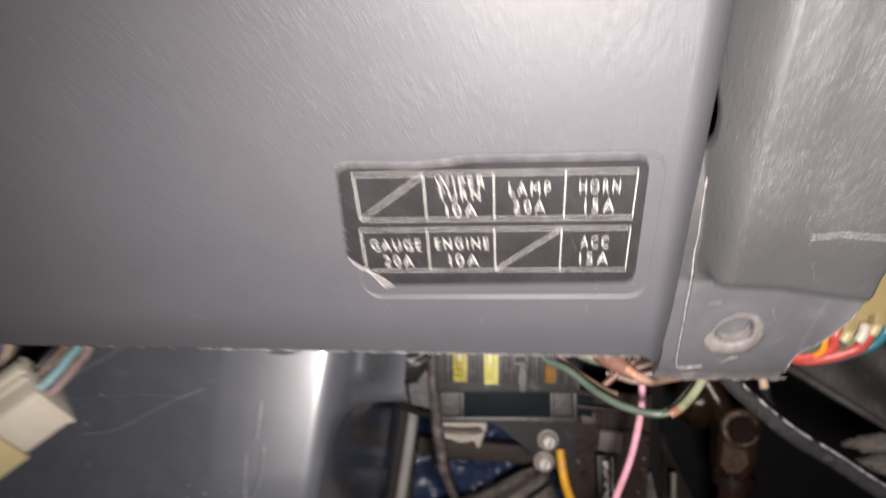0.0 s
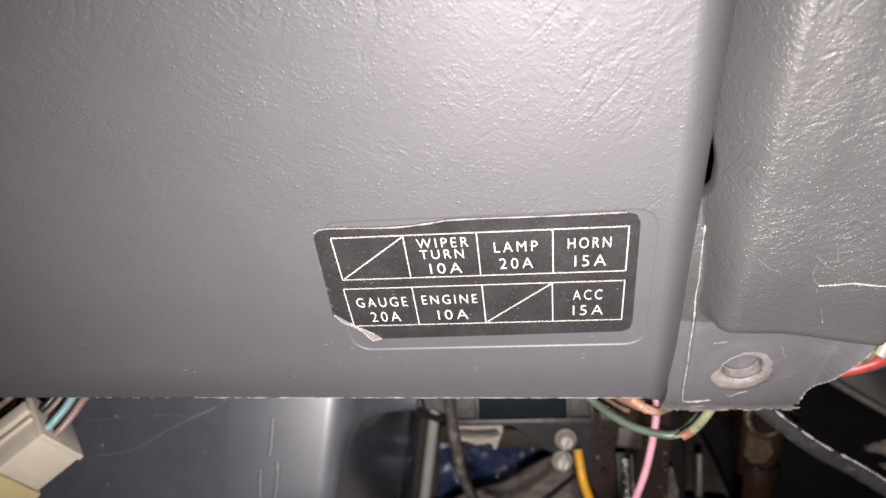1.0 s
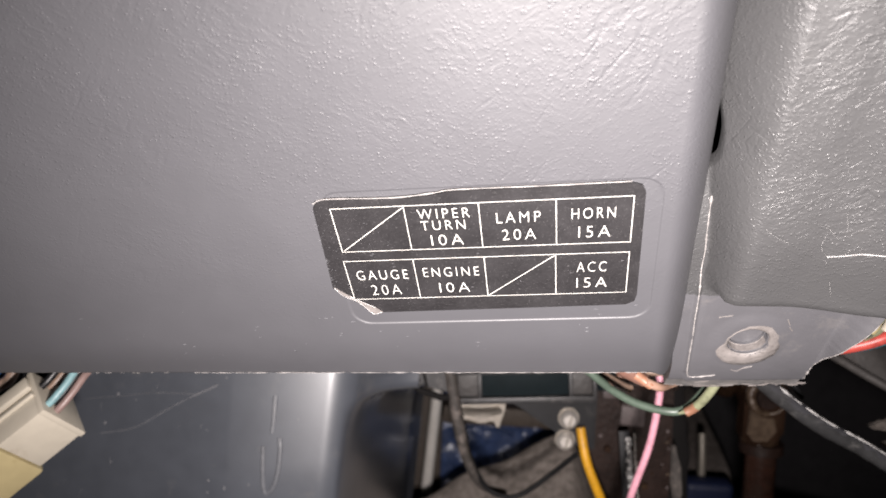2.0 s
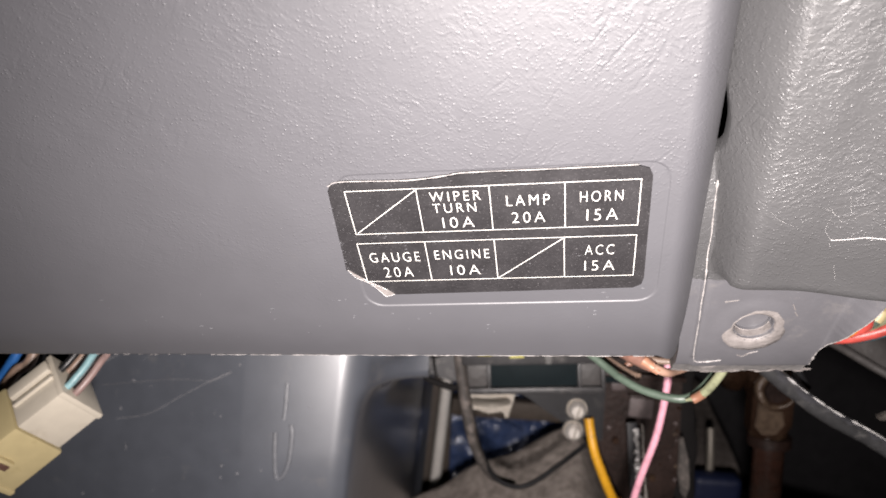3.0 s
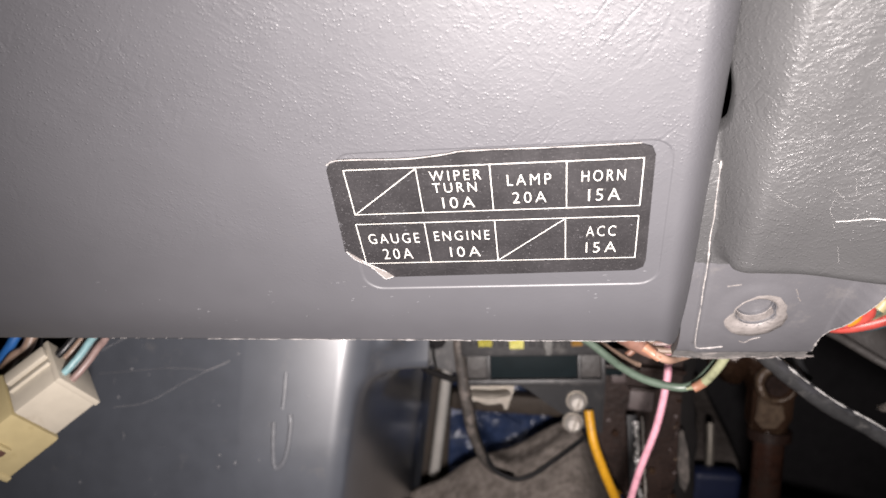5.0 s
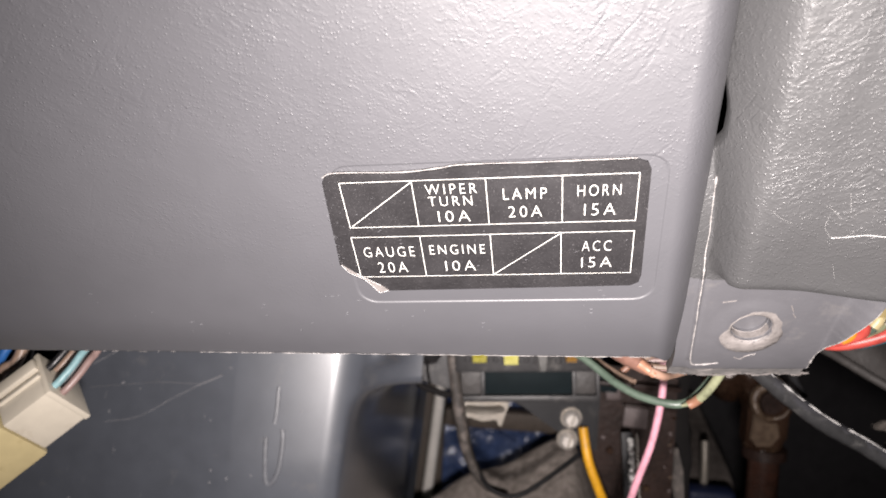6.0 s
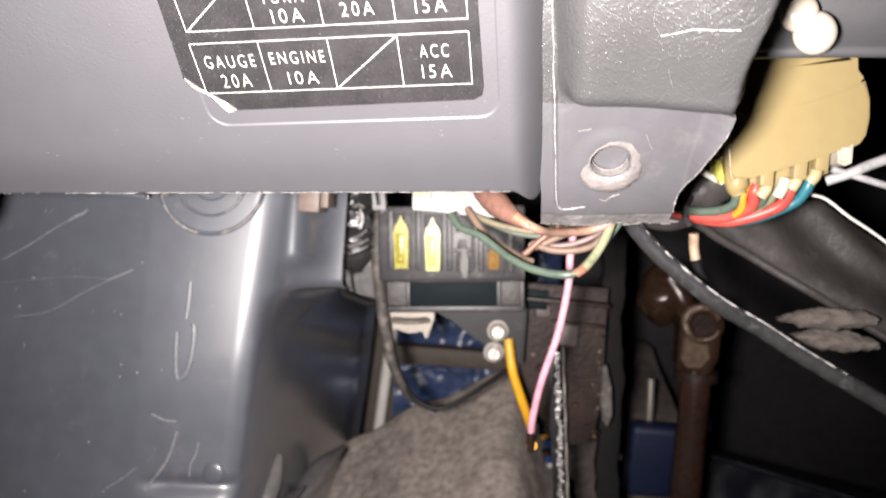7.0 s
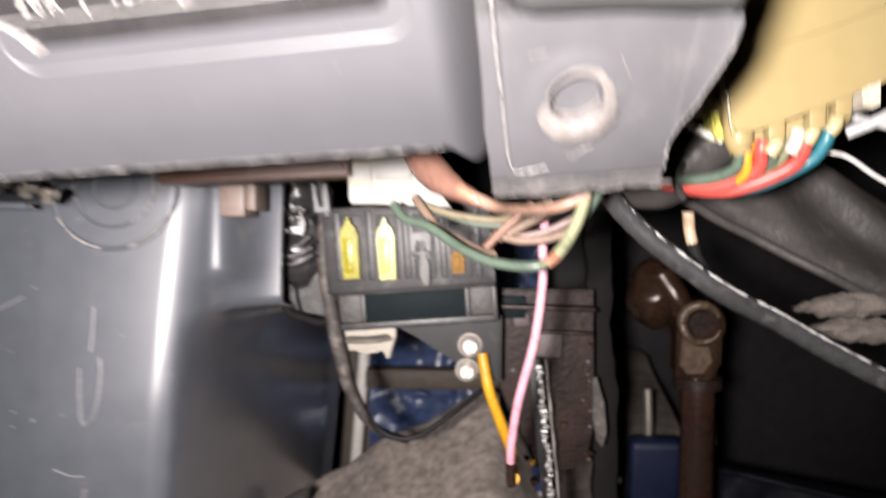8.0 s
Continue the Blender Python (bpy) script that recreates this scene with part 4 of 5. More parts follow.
def blade_fuse(at, mat, label, tilt=-4.5, tall=1.0, wide=1.0):
    f = thing("blade_fuse", at, label, "fuse", "fuses in the fuse box")
    x, y, z = at
    M = pose(x, y, z, 0, tilt, 0)
    prof_ = [(-0.0023, -0.0088), (0.0023, -0.0088), (0.0026, 0.0035), (0.0018, 0.0062), (0.0007, 0.0068), (0.0006, 0.0088), (-0.0004, 0.0090), (-0.0008, 0.0064), (-0.002, 0.0056), (-0.0026, 0.003)]
    prof_ = [(a * wide, b * tall) for a, b in prof_]
    face = Matrix(((1, 0, 0, 0), (0, 0, -1, 0), (0, 1, 0, 0), (0, 0, 0, 1)))
    housing = part("housing", slab(prof_, 0.009, M @ Matrix.Translation((0, -0.006, 0)) @ face, 0.0003), mat, f)
    part("rib", box((0.0026 * wide, 0.0012, 0.010 * tall), (x - 0.0002, y - 0.0060, z - 0.002 * tall), (0, tilt, 0), 0.0002), mat, housing)
    for q in range(5 if tall > 0.9 else 0):
        part("tooth", box((0.0022, 0.0007, 0.0005), (x - 0.0002, y - 0.0068, z - 0.0055 + 0.0019 * q), (0, tilt + 6, 0), 0.0001), mat, housing)
    part("blade", box((0.0008, 0.010, 0.005 * tall), (x, y + 0.006, z + 0.005 * tall), (0, tilt, 0)), M_STEEL, f)
    part("blade", box((0.0008, 0.010, 0.005 * tall), (x, y + 0.006, z - 0.005 * tall), (0, tilt, 0)), M_STEEL, f)
    return f


blade_fuse((0.0206, 0.2665, 0.4335), M_YEL, "deep yellow translucent blade fuse seated in the fuse box")
blade_fuse((0.0311, 0.2665, 0.4335), M_PALEYEL, "bright pale yellow blade fuse seated in the fuse box")
blade_fuse((0.0516, 0.2690, 0.4302), M_BROWNF, "amber brown blade fuse sunk deep in the fuse box", tall=0.42, wide=0.76)
relay = thing("fuse_puller", (0.0418, 0.268, 0.43), "smoked clear plastic fuse clip in an empty slot", "clip")
part("head", slab([(0.0381, 0.4305), (0.0379, 0.4374), (0.0390, 0.4381), (0.0428, 0.4382), (0.0438, 0.4374), (0.0439, 0.4308), (0.0427, 0.4306), (0.0425, 0.4362), (0.0393, 0.4360), (0.0394, 0.4306)], 0.0030, Matrix.Translation((0, 0.2628, 0)) @ FACE, 0.0003), M_CLEAR, relay)
part("tongue", slab([(0.0404, 0.4335), (0.0424, 0.4335), (0.0434, 0.4290), (0.0438, 0.4240), (0.0432, 0.4230), (0.0414, 0.4229), (0.0408, 0.4262)], 0.0030, Matrix.Translation((0, 0.2616, 0)) @ FACE, 0.0005), M_CLEAR, relay, "pale worn tongue")
part("bridge", box((0.0054, 0.0024, 0.0014), (0.0410, 0.2628, 0.4322), (0, -4, 0), 0.0003), M_CLEAR, relay)

# harness and stay beside the fuse box
tape = thing("taped_harness", (0.005, 0.27, 0.43), "wire harness wound in creased black vinyl tape", "harness")
bm = tube([(0.0030, 0.278, 0.470), (0.0032, 0.2765, 0.452), (0.0030, 0.274, 0.440), (0.0038, 0.2735, 0.430), (0.0052, 0.275, 0.4215)], lambda s: 0.0066 + 0.0008 * math.sin(s * 9) - 0.0014 * step(0.8, 1, s), 26, steps=16, flat=0.75)
for v in bm.verts:
    q = v.co * 170
    v.co += Vector((noise.noise(q), noise.noise(q + Vector((7, 1, 3))), 0.5 * noise.noise(q + Vector((2, 9, 5))))) * 0.0016 + Vector((1, 1, 0)) * 0.0009 * noise.noise(v.co * 420)
part("tape", bm, M_TAPE, tape, angle=28)
for i, (pts, r) in enumerate(((((-0.0022, 0.2685, 0.4480), (0.0010, 0.2655, 0.4440), (0.0060, 0.2650, 0.4425), (0.0098, 0.2690, 0.4440)), 0.0009),
                              (((0.0012, 0.2668, 0.4318), (0.0040, 0.2650, 0.4312), (0.0075, 0.2652, 0.4330), (0.0098, 0.2690, 0.4352)), 0.0012),
                              (((0.0014, 0.2672, 0.4290), (0.0045, 0.2652, 0.4278), (0.0080, 0.2655, 0.4296), (0.0102, 0.2690, 0.4310)), 0.0010),
                              (((-0.0028, 0.2690, 0.4400), (-0.0032, 0.2680, 0.4330), (-0.0030, 0.2690, 0.4262)), 0.0012))):
    part("tape_fold", tube(pts, r, 8, flat=0.5, wobble=0.5, seed=i), M_TAPE, tape)
part("end_plate", slab([(-0.0018, 0.4290), (0.0104, 0.4300), (0.0122, 0.4130), (0.0110, 0.4122), (0.0060, 0.4135), (0.0024, 0.4142), (0.0002, 0.4180)], 0.004, Matrix.Translation((0, 0.2715, 0)) @ FACE, 0.0006), M_GREYBLK, tape, "dusty grey plastic plate under the tape")
part("end_rim", tube([(-0.0026, 0.2705, 0.4260), (-0.0014, 0.2700, 0.4185), (0.0010, 0.2698, 0.4136), (0.0050, 0.2698, 0.4122), (0.0098, 0.2700, 0.4108), (0.0126, 0.2710, 0.4112)], 0.0012, 10, flat=0.8), M_POST, tape, "black rubber rim")
part("split", tube([(0.0012, 0.2703, 0.4270), (0.0028, 0.2702, 0.4225), (0.0034, 0.2702, 0.4180), (0.0044, 0.2702, 0.4140)], 0.0005, 8), M_POST, tape, "dark split in the plate")
wire([(0.0120, 0.2705, 0.4505), (0.0113, 0.270, 0.430), (0.0140, 0.2715, 0.410), (0.0160, 0.2725, 0.400), (0.0190, 0.2745, 0.3885), (0.0250, 0.280, 0.3765), (0.034, 0.300, 0.366)],
     lambda s: 0.0021 - 0.0008 * step(0.5, 0.9, s), M_DUSTYSTRAP, "dusty black sheathed cable beside the fuse box")
wire([(0.0150, 0.2745, 0.410), (0.0172, 0.2755, 0.400), (0.0203, 0.276, 0.3885), (0.0260, 0.2775, 0.3775), (0.033, 0.279, 0.3732), (0.040, 0.281, 0.3738), (0.050, 0.286, 0.3795), (0.0605, 0.292, 0.3862)],
     0.00095, W_BLACK, "thin black wire hanging in a loop below the fuse box")

# reflections on the black tape, laid on as thin pale strips
for i, (pts, r) in enumerate(((((-0.0002, 0.2636, 0.4262), (-0.0006, 0.2628, 0.4318), (0.0004, 0.2622, 0.4372), (0.0026, 0.2622, 0.4386)), 0.0008),
                              (((0.0030, 0.2618, 0.4308), (0.0062, 0.2612, 0.4318), (0.0094, 0.2624, 0.4336)), 0.0009), (((0.0030, 0.2618, 0.4284), (0.0062, 0.2612, 0.4294), (0.0094, 0.2624, 0.4314)), 0.0006),
                              (((0.0048, 0.2616, 0.4338), (0.0072, 0.2612, 0.4352), (0.0088, 0.2618, 0.4368)), 0.0005), (((0.0038, 0.2626, 0.4440), (0.0056, 0.2620, 0.4450), (0.0072, 0.2626, 0.4442)), 0.0008),
                              (((0.0060, 0.2620, 0.4440), (0.0072, 0.2616, 0.4405), (0.0066, 0.2614, 0.4372)), 0.0005))):
    part("glint_crease", tube(pts, r, 5, steps=7, flat=0.5, wobble=0.5, seed=30 + i), M_CREASEGLINT, tape, "crease in the black tape, its glint put in as pale colour")

# ---- behind the fuse box ----
tagged(part("rod", rod((-0.0028, 0.452, 0.3720), (-0.0318, 0.452, -0.0200), 0.0033), M_CREAMROD), "bright steel rod standing beside the carpet", "rod")
tagged(part("footwell_liner", box((0.054, 0.006, 0.40), (-0.024, 0.476, 0.180), (0, 0, 0), 0.002), M_BAR), "dark brown liner behind the steel rod", "liner", kind="structure")
cloth = sheet("blue_cover", spread(0.001, 0.095, 0.0025), spread(0.30, 0.43, 0.0025), lambda x, z: (x, 0.445 + 0.005 * noise.noise(Vector((x * 90, z * 60, 1))) + 0.0025 * noise.noise(Vector((x * 210, z * 190, 4))), z), lambda x, z: (x, 0.453, z))
blue_cover = thing("blue_cover", (0.048, 0.448, 0.36), "crumpled blue plastic sheet behind the fuse box", "sheet")
part("sheet", cloth, M_BLUE, blue_cover, angle=70)
for pts in (((0.006, 0.4415, 0.382), (0.022, 0.4400, 0.3775), (0.040, 0.4405, 0.379), (0.056, 0.4415, 0.372)), ((0.010, 0.4410, 0.344), (0.028, 0.4400, 0.348), (0.044, 0.4405, 0.342))):
    part("fold", tube(pts, lambda q: 0.0006 + 0.0022 * q * (1 - q), 10, wobble=0.3), M_BLUE, blue_cover)
tagged(part("crossbar", box((0.091, 0.012, 0.0105), (0.0475, 0.425, 0.3598), (0, 0, 0), 0.002), M_BAR), "brown steel crossbar in front of the blue sheet", "bar")


def carpet_z(x, y):
    top = 0.2935 + 0.031 * step(-0.05, -0.006, x) + 0.022 * step(-0.012, 0.028, x) + 0.020 * step(0.024, 0.07, x) - 0.055 * step(0.064, 0.10, x)
    return top - 0.5 * max(0.0, 0.38 - y) - 0.6 * max(0, y - 0.38) + 0.0014 * noise.noise(Vector((x * 60, y * 60, 0)))


tagged(part("carpet", sheet("carpet", spread(-0.20, 0.100, 0.003), spread(0.20, 0.435, 0.003), lambda x, y: (x, y, carpet_z(x, y)), lambda x, y: (x, y, carpet_z(x, y) - 0.006)), M_CARPET, angle=70), "worn grey-brown felt carpet over a hump", "carpet", kind="structure")

# the dimness back here is put into the felt's colour
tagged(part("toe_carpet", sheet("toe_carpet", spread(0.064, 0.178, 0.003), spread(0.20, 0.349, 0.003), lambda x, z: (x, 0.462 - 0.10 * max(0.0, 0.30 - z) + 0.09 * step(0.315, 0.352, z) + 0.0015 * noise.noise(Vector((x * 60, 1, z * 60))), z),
                                        lambda x, z: (x, 0.580, z)), M_FELTSHADE, angle=70), "grey-brown felt carpet on the toe board, its shade put into the colour", "carpet", kind="structure")

# ---- bracket, strip, pedal and steering shaft ----
bracket = thing("bracket", (0.08, 0.3, 0.38), "dark rust-speckled steel bracket beside the fuse box", "bracket")
part("plate", slab([(0.0647, 0.4185), (0.0972, 0.4185), (0.0982, 0.3720), (0.0960, 0.3600), (0.0910, 0.3560), (0.0868, 0.3570), (0.0800, 0.3560), (0.0735, 0.3690), (0.0660, 0.3740)], 0.003, Matrix.Translation((0, 0.3015, 0)) @ FACE, 0.0006), M_RUSTDK, bracket)
part("flange", slab([(0.0972, 0.3885), (0.0985, 0.3890), (0.1012, 0.3800), (0.1022, 0.3700), (0.1008, 0.3650), (0.0990, 0.3672), (0.0976, 0.3740)], 0.003, Matrix.Translation((0, 0.299, 0)) @ FACE, 0.0006), M_DUSTYSTRAP, bracket, "pale bent flange")
post = box((0.0092, 0.008, 0.128), (0.1048, 0.325, 0.382), (0, -3, 0), 0.002)
bmesh.ops.subdivide_edges(post, edges=[e for e in post.edges if e.calc_length() > 0.1], cuts=24)
for v in post.verts:
    v.co.x += 0.0022 * noise.noise(Vector((v.co.z * 110, v.co.x * 60, 2))) + 0.0008 * noise.noise(v.co * 330)
part("post", post, M_POST, bracket, "black post with a ragged edge")
part("nub", rod((0.108, 0.325, 0.3446), (0.1128, 0.325, 0.3446), 0.0014, seg=12), M_POST, bracket)
part("ledge", box((0.032, 0.008, 0.0016), (0.081, 0.2985, 0.4128), (0, 1, 0), 0.0005), M_RUSTDK, bracket)
part("ledge", box((0.020, 0.004, 0.0012), (0.0868, 0.2995, 0.4042), (0, 1, 0), 0.0004), M_RUSTDK, bracket)
part("patch", box((0.0092, 0.0016, 0.0084), (0.0819, 0.3003, 0.3998), (0, 3, 0), 0.0007), M_DUSTYPATCH, bracket, "pale dusty patch")
part("patch", box((0.0060, 0.0014, 0.0050), (0.0728, 0.3004, 0.4082), (0, -8, 0), 0.0016), M_DUSTYPATCH, bracket, "pale dusty patch")
# added black box for the dark of the open notch
part("dark_notch", box((0.0095, 0.003, 0.0075), (0.0695, 0.3005, 0.4125), (0, 0, 0), 0.0006), M_GLOSS, bracket, "black plate standing in for the shade in a notch")
for x, z in ((0.073, 0.386), (0.088, 0.372), (0.078, 0.352)):
    part("rivet", rod((x, 0.3025, z), (x, 0.2995, z), 0.0016, 0.0012, 14), M_RUST, bracket)
rng = random.Random(44)
for k in range(26):
    x, z, r = rng.uniform(0.067, 0.0965), rng.uniform(0.360, 0.417), rng.uniform(0.0004, 0.0014)
    if k > 15:
        x = 0.0965 + rng.uniform(-0.0008, 0.0008)
    ring_ = [(x + r * rng.uniform(0.4, 1.3) * math.cos(a), z + r * rng.uniform(0.3, 1.0) * math.sin(a)) for a in [2 * math.pi * q / 7 for q in range(7)]]
    part("flake", slab(ring_, 0.0005, Matrix.Translation((0, 0.3009, 0)) @ FACE), rng.choice((M_DUSTYPATCH, M_RUST, M_DUSTYRUST)), bracket)
strip = thing("notched_strip", (0.079, 0.285, 0.38), "bright notched metal strip hanging by the bracket", "strip")
part("band", box((0.0038, 0.0012, 0.075), (0.0802, 0.2862, 0.3605), (0, -6.5, 0), 0.0003), M_BLACK, strip)
rng = random.Random(6)
for k in range(44):
    f = k / 43
    part("tooth", box((rng.uniform(0.0012, 0.0024), 0.0012, rng.uniform(0.0008, 0.0017)), (0.0776 + 0.0075 * f + rng.uniform(-0.0006, 0.0006), 0.2852, 0.395 - 0.068 * f), (0, rng.gauss(0, 14), 9 * math.sin(k * 3.3)), 0.0002), M_STRIPMETAL, strip)
part("bright_edge", tube([(0.0796 + 0.0080 * f + 0.0001 * math.sin(40 * f), 0.2853, 0.3975 - 0.0725 * f) for f in spread(0, 1, 0.05)], lambda q: 0.00032 + 0.00012 * math.sin(37 * q), 6, steps=3, wobble=0.5, seed=7), M_CHROME, strip, "bright worn edge")
stub = thing("wire_stub", (0.085, 0.34, 0.335), "short blue wire stub with a bright end behind the strip", "wire")
part("insulation", tube([(0.0830, 0.340, 0.3460), (0.0842, 0.342, 0.3400), (0.0850, 0.344, 0.3340)], 0.0026, 12), W_BLUEDK, stub)
part("bare_end", tube([(0.0850, 0.344, 0.3345), (0.0856, 0.344, 0.3310)], 0.0018, 10, steps=3), M_CHROME, stub, "bright bare end")
wire([(0.0795, 0.330, 0.3480), (0.0818, 0.331, 0.3500), (0.0842, 0.333, 0.3506)], 0.0011, W_YEL, "short amber wire stub behind the strip")

shaft = thing("steering_shaft", (0.14, 0.325, 0.38), "rusty brown steering shaft with a bolted joint", "steering shaft")
part("tube", rod((0.1412, 0.327, 0.385), (0.1435, 0.332, 0.20), 0.0062, seg=28), M_SHAFT, shaft)
bm = rod((0.1395, 0.3285, 0.412), (0.1408, 0.3285, 0.380), 0.0088, 0.0078, 28)
part("yoke", bm, M_RUST, shaft)
boss = part("bolt_boss", rod((0.1392, 0.331, 0.405), (0.1392, 0.3165, 0.405), 0.0088, 0.0080, 28), M_RUST, shaft)
part("boss_cheek", slab([(0.1312, 0.409), (0.1312, 0.387), (0.1360, 0.3835), (0.1440, 0.3845), (0.1475, 0.390), (0.1478, 0.404)], 0.010, Matrix.Translation((0, 0.3190, 0)) @ FACE, 0.0022), M_RUST, shaft)
part("bolt_head", rod((0.1384, 0.318, 0.4055), (0.1384, 0.3150, 0.4055), 0.0052, 0.0046, 18), M_RUSTDK, boss)
part("worn_rim", tube([(0.1384 + 0.0068 * math.cos(a), 0.3160 + 0.0008 * math.sin(3 * a), 0.4055 + 0.0068 * math.sin(a)) for a in [0.35 + 5.6 * k / 30 for k in range(31)]],
                      lambda q: 0.0004 + 0.0015 * math.sin(math.pi * min(1.0, 0.08 + q)), 12, steps=3, wobble=0.16, seed=4), M_DUSTYRUST, boss, "dusty worn rim")
part("cheek_scale", slab([(0.1322, 0.4000), (0.1316, 0.3900), (0.1345, 0.3868), (0.1400, 0.3872), (0.1432, 0.3915), (0.1415, 0.3975)], 0.0012, Matrix.Translation((0, 0.3172, 0)) @ FACE, 0.0005), M_DUSTYRUST, boss, "flaking dusty scale")
bm = bmesh.new()
bmesh.ops.create_uvsphere(bm, u_segments=28, v_segments=18, radius=0.0108, matrix=Matrix.Translation((0.1262, 0.334, 0.4140)) @ Matrix.Diagonal((1, 1, 1.12, 1)))
for v in bm.verts:
    v.co += (v.co - Vector((0.1262, 0.334, 0.414))) * (0.20 * noise.noise(v.co * 130) + 0.10 * noise.noise(v.co * 420))
part("upper_joint", bm, M_RUST, shaft, angle=60)
part("joint_ear", tube([(0.1275, 0.328, 0.4215), (0.1325, 0.325, 0.4130), (0.1372, 0.327, 0.4030)], lambda q: 0.0052 - 0.001 * q, 16), M_RUST, shaft)
part("collar", rod((0.1410, 0.327, 0.384), (0.1411, 0.327, 0.380), 0.0088, seg=28), M_RUSTDK, shaft)
tagged(part("steel_pin", rod((0.1572, 0.360, 0.3720), (0.1590, 0.360, 0.3480), 0.0011, 0.0015, 12), M_STEEL), "thin bright steel pin beside the steering shaft", "pin")
pedal = thing("pedal", (0.149, 0.42, 0.32), "pedal with a blue rubber pad on a bright arm", "pedal")
part("arm", tube([(0.148, 0.424, 0.318), (0.148, 0.425, 0.340), (0.148, 0.428, 0.355)], 0.0022, 14), M_STEEL, pedal)
part("pad", box((0.026, 0.012, 0.042), (0.1495, 0.42, 0.312), (8, 0, 0), 0.004, 3), M_BLUERUB, pedal)

navy = sheet("navy_cover", spread(0.172, 0.300, 0.004), spread(0.20, 0.316, 0.004), lambda x, z: (x, 0.430 - 0.10 * (x - 0.172) + 0.006 * noise.noise(Vector((x * 50, z * 30, 8))) + 0.0022 * noise.noise(Vector((x * 170, z * 90, 3))), z - 0.18 * (x - 0.172)), lambda x, z: (x, 0.440, z - 0.18 * (x - 0.172)))
navy_cover = thing("navy_cover", (0.236, 0.43, 0.25), "creased dark navy sheet behind the steering shaft", "sheet")
part("sheet", navy, M_NAVY, navy_cover, angle=70)
part("hem", tube([(x, 0.428 - 0.10 * (x - 0.172) + 0.006 * noise.noise(Vector((x * 50, 0.315 * 30, 8))), 0.316 - 0.18 * (x - 0.172)) for x in spread(0.172, 0.300, 0.008)], 0.0016, 8), M_NAVY, navy_cover)

# ---- wires round the fuse box ----
wire([(0.0725, 0.222, 0.447), (0.0716, 0.221, 0.436), (0.0716, 0.220, 0.4285), (0.0700, 0.221, 0.4145), (0.0668, 0.224, 0.400), (0.0655, 0.228, 0.3885), (0.0655, 0.2305, 0.3822)], 0.00102, W_PINK, "pink wire with a bared crimped end")
tagged(part("crimp_end", tube([(0.0655, 0.2303, 0.3832), (0.0657, 0.2318, 0.3785), (0.0660, 0.2322, 0.3765)], lambda s: 0.0013 - 0.0003 * s, 10), M_RUSTDK), "dark crimped end on the pink wire", "terminal")
wire([(0.0592, 0.2785, 0.4005), (0.0602, 0.2775, 0.395), (0.0618, 0.275, 0.3885), (0.0655, 0.268, 0.380), (0.068, 0.255, 0.3755), (0.0664, 0.2345, 0.3775)], 0.00165, W_YEL, "amber yellow wire leaving the fuse box")
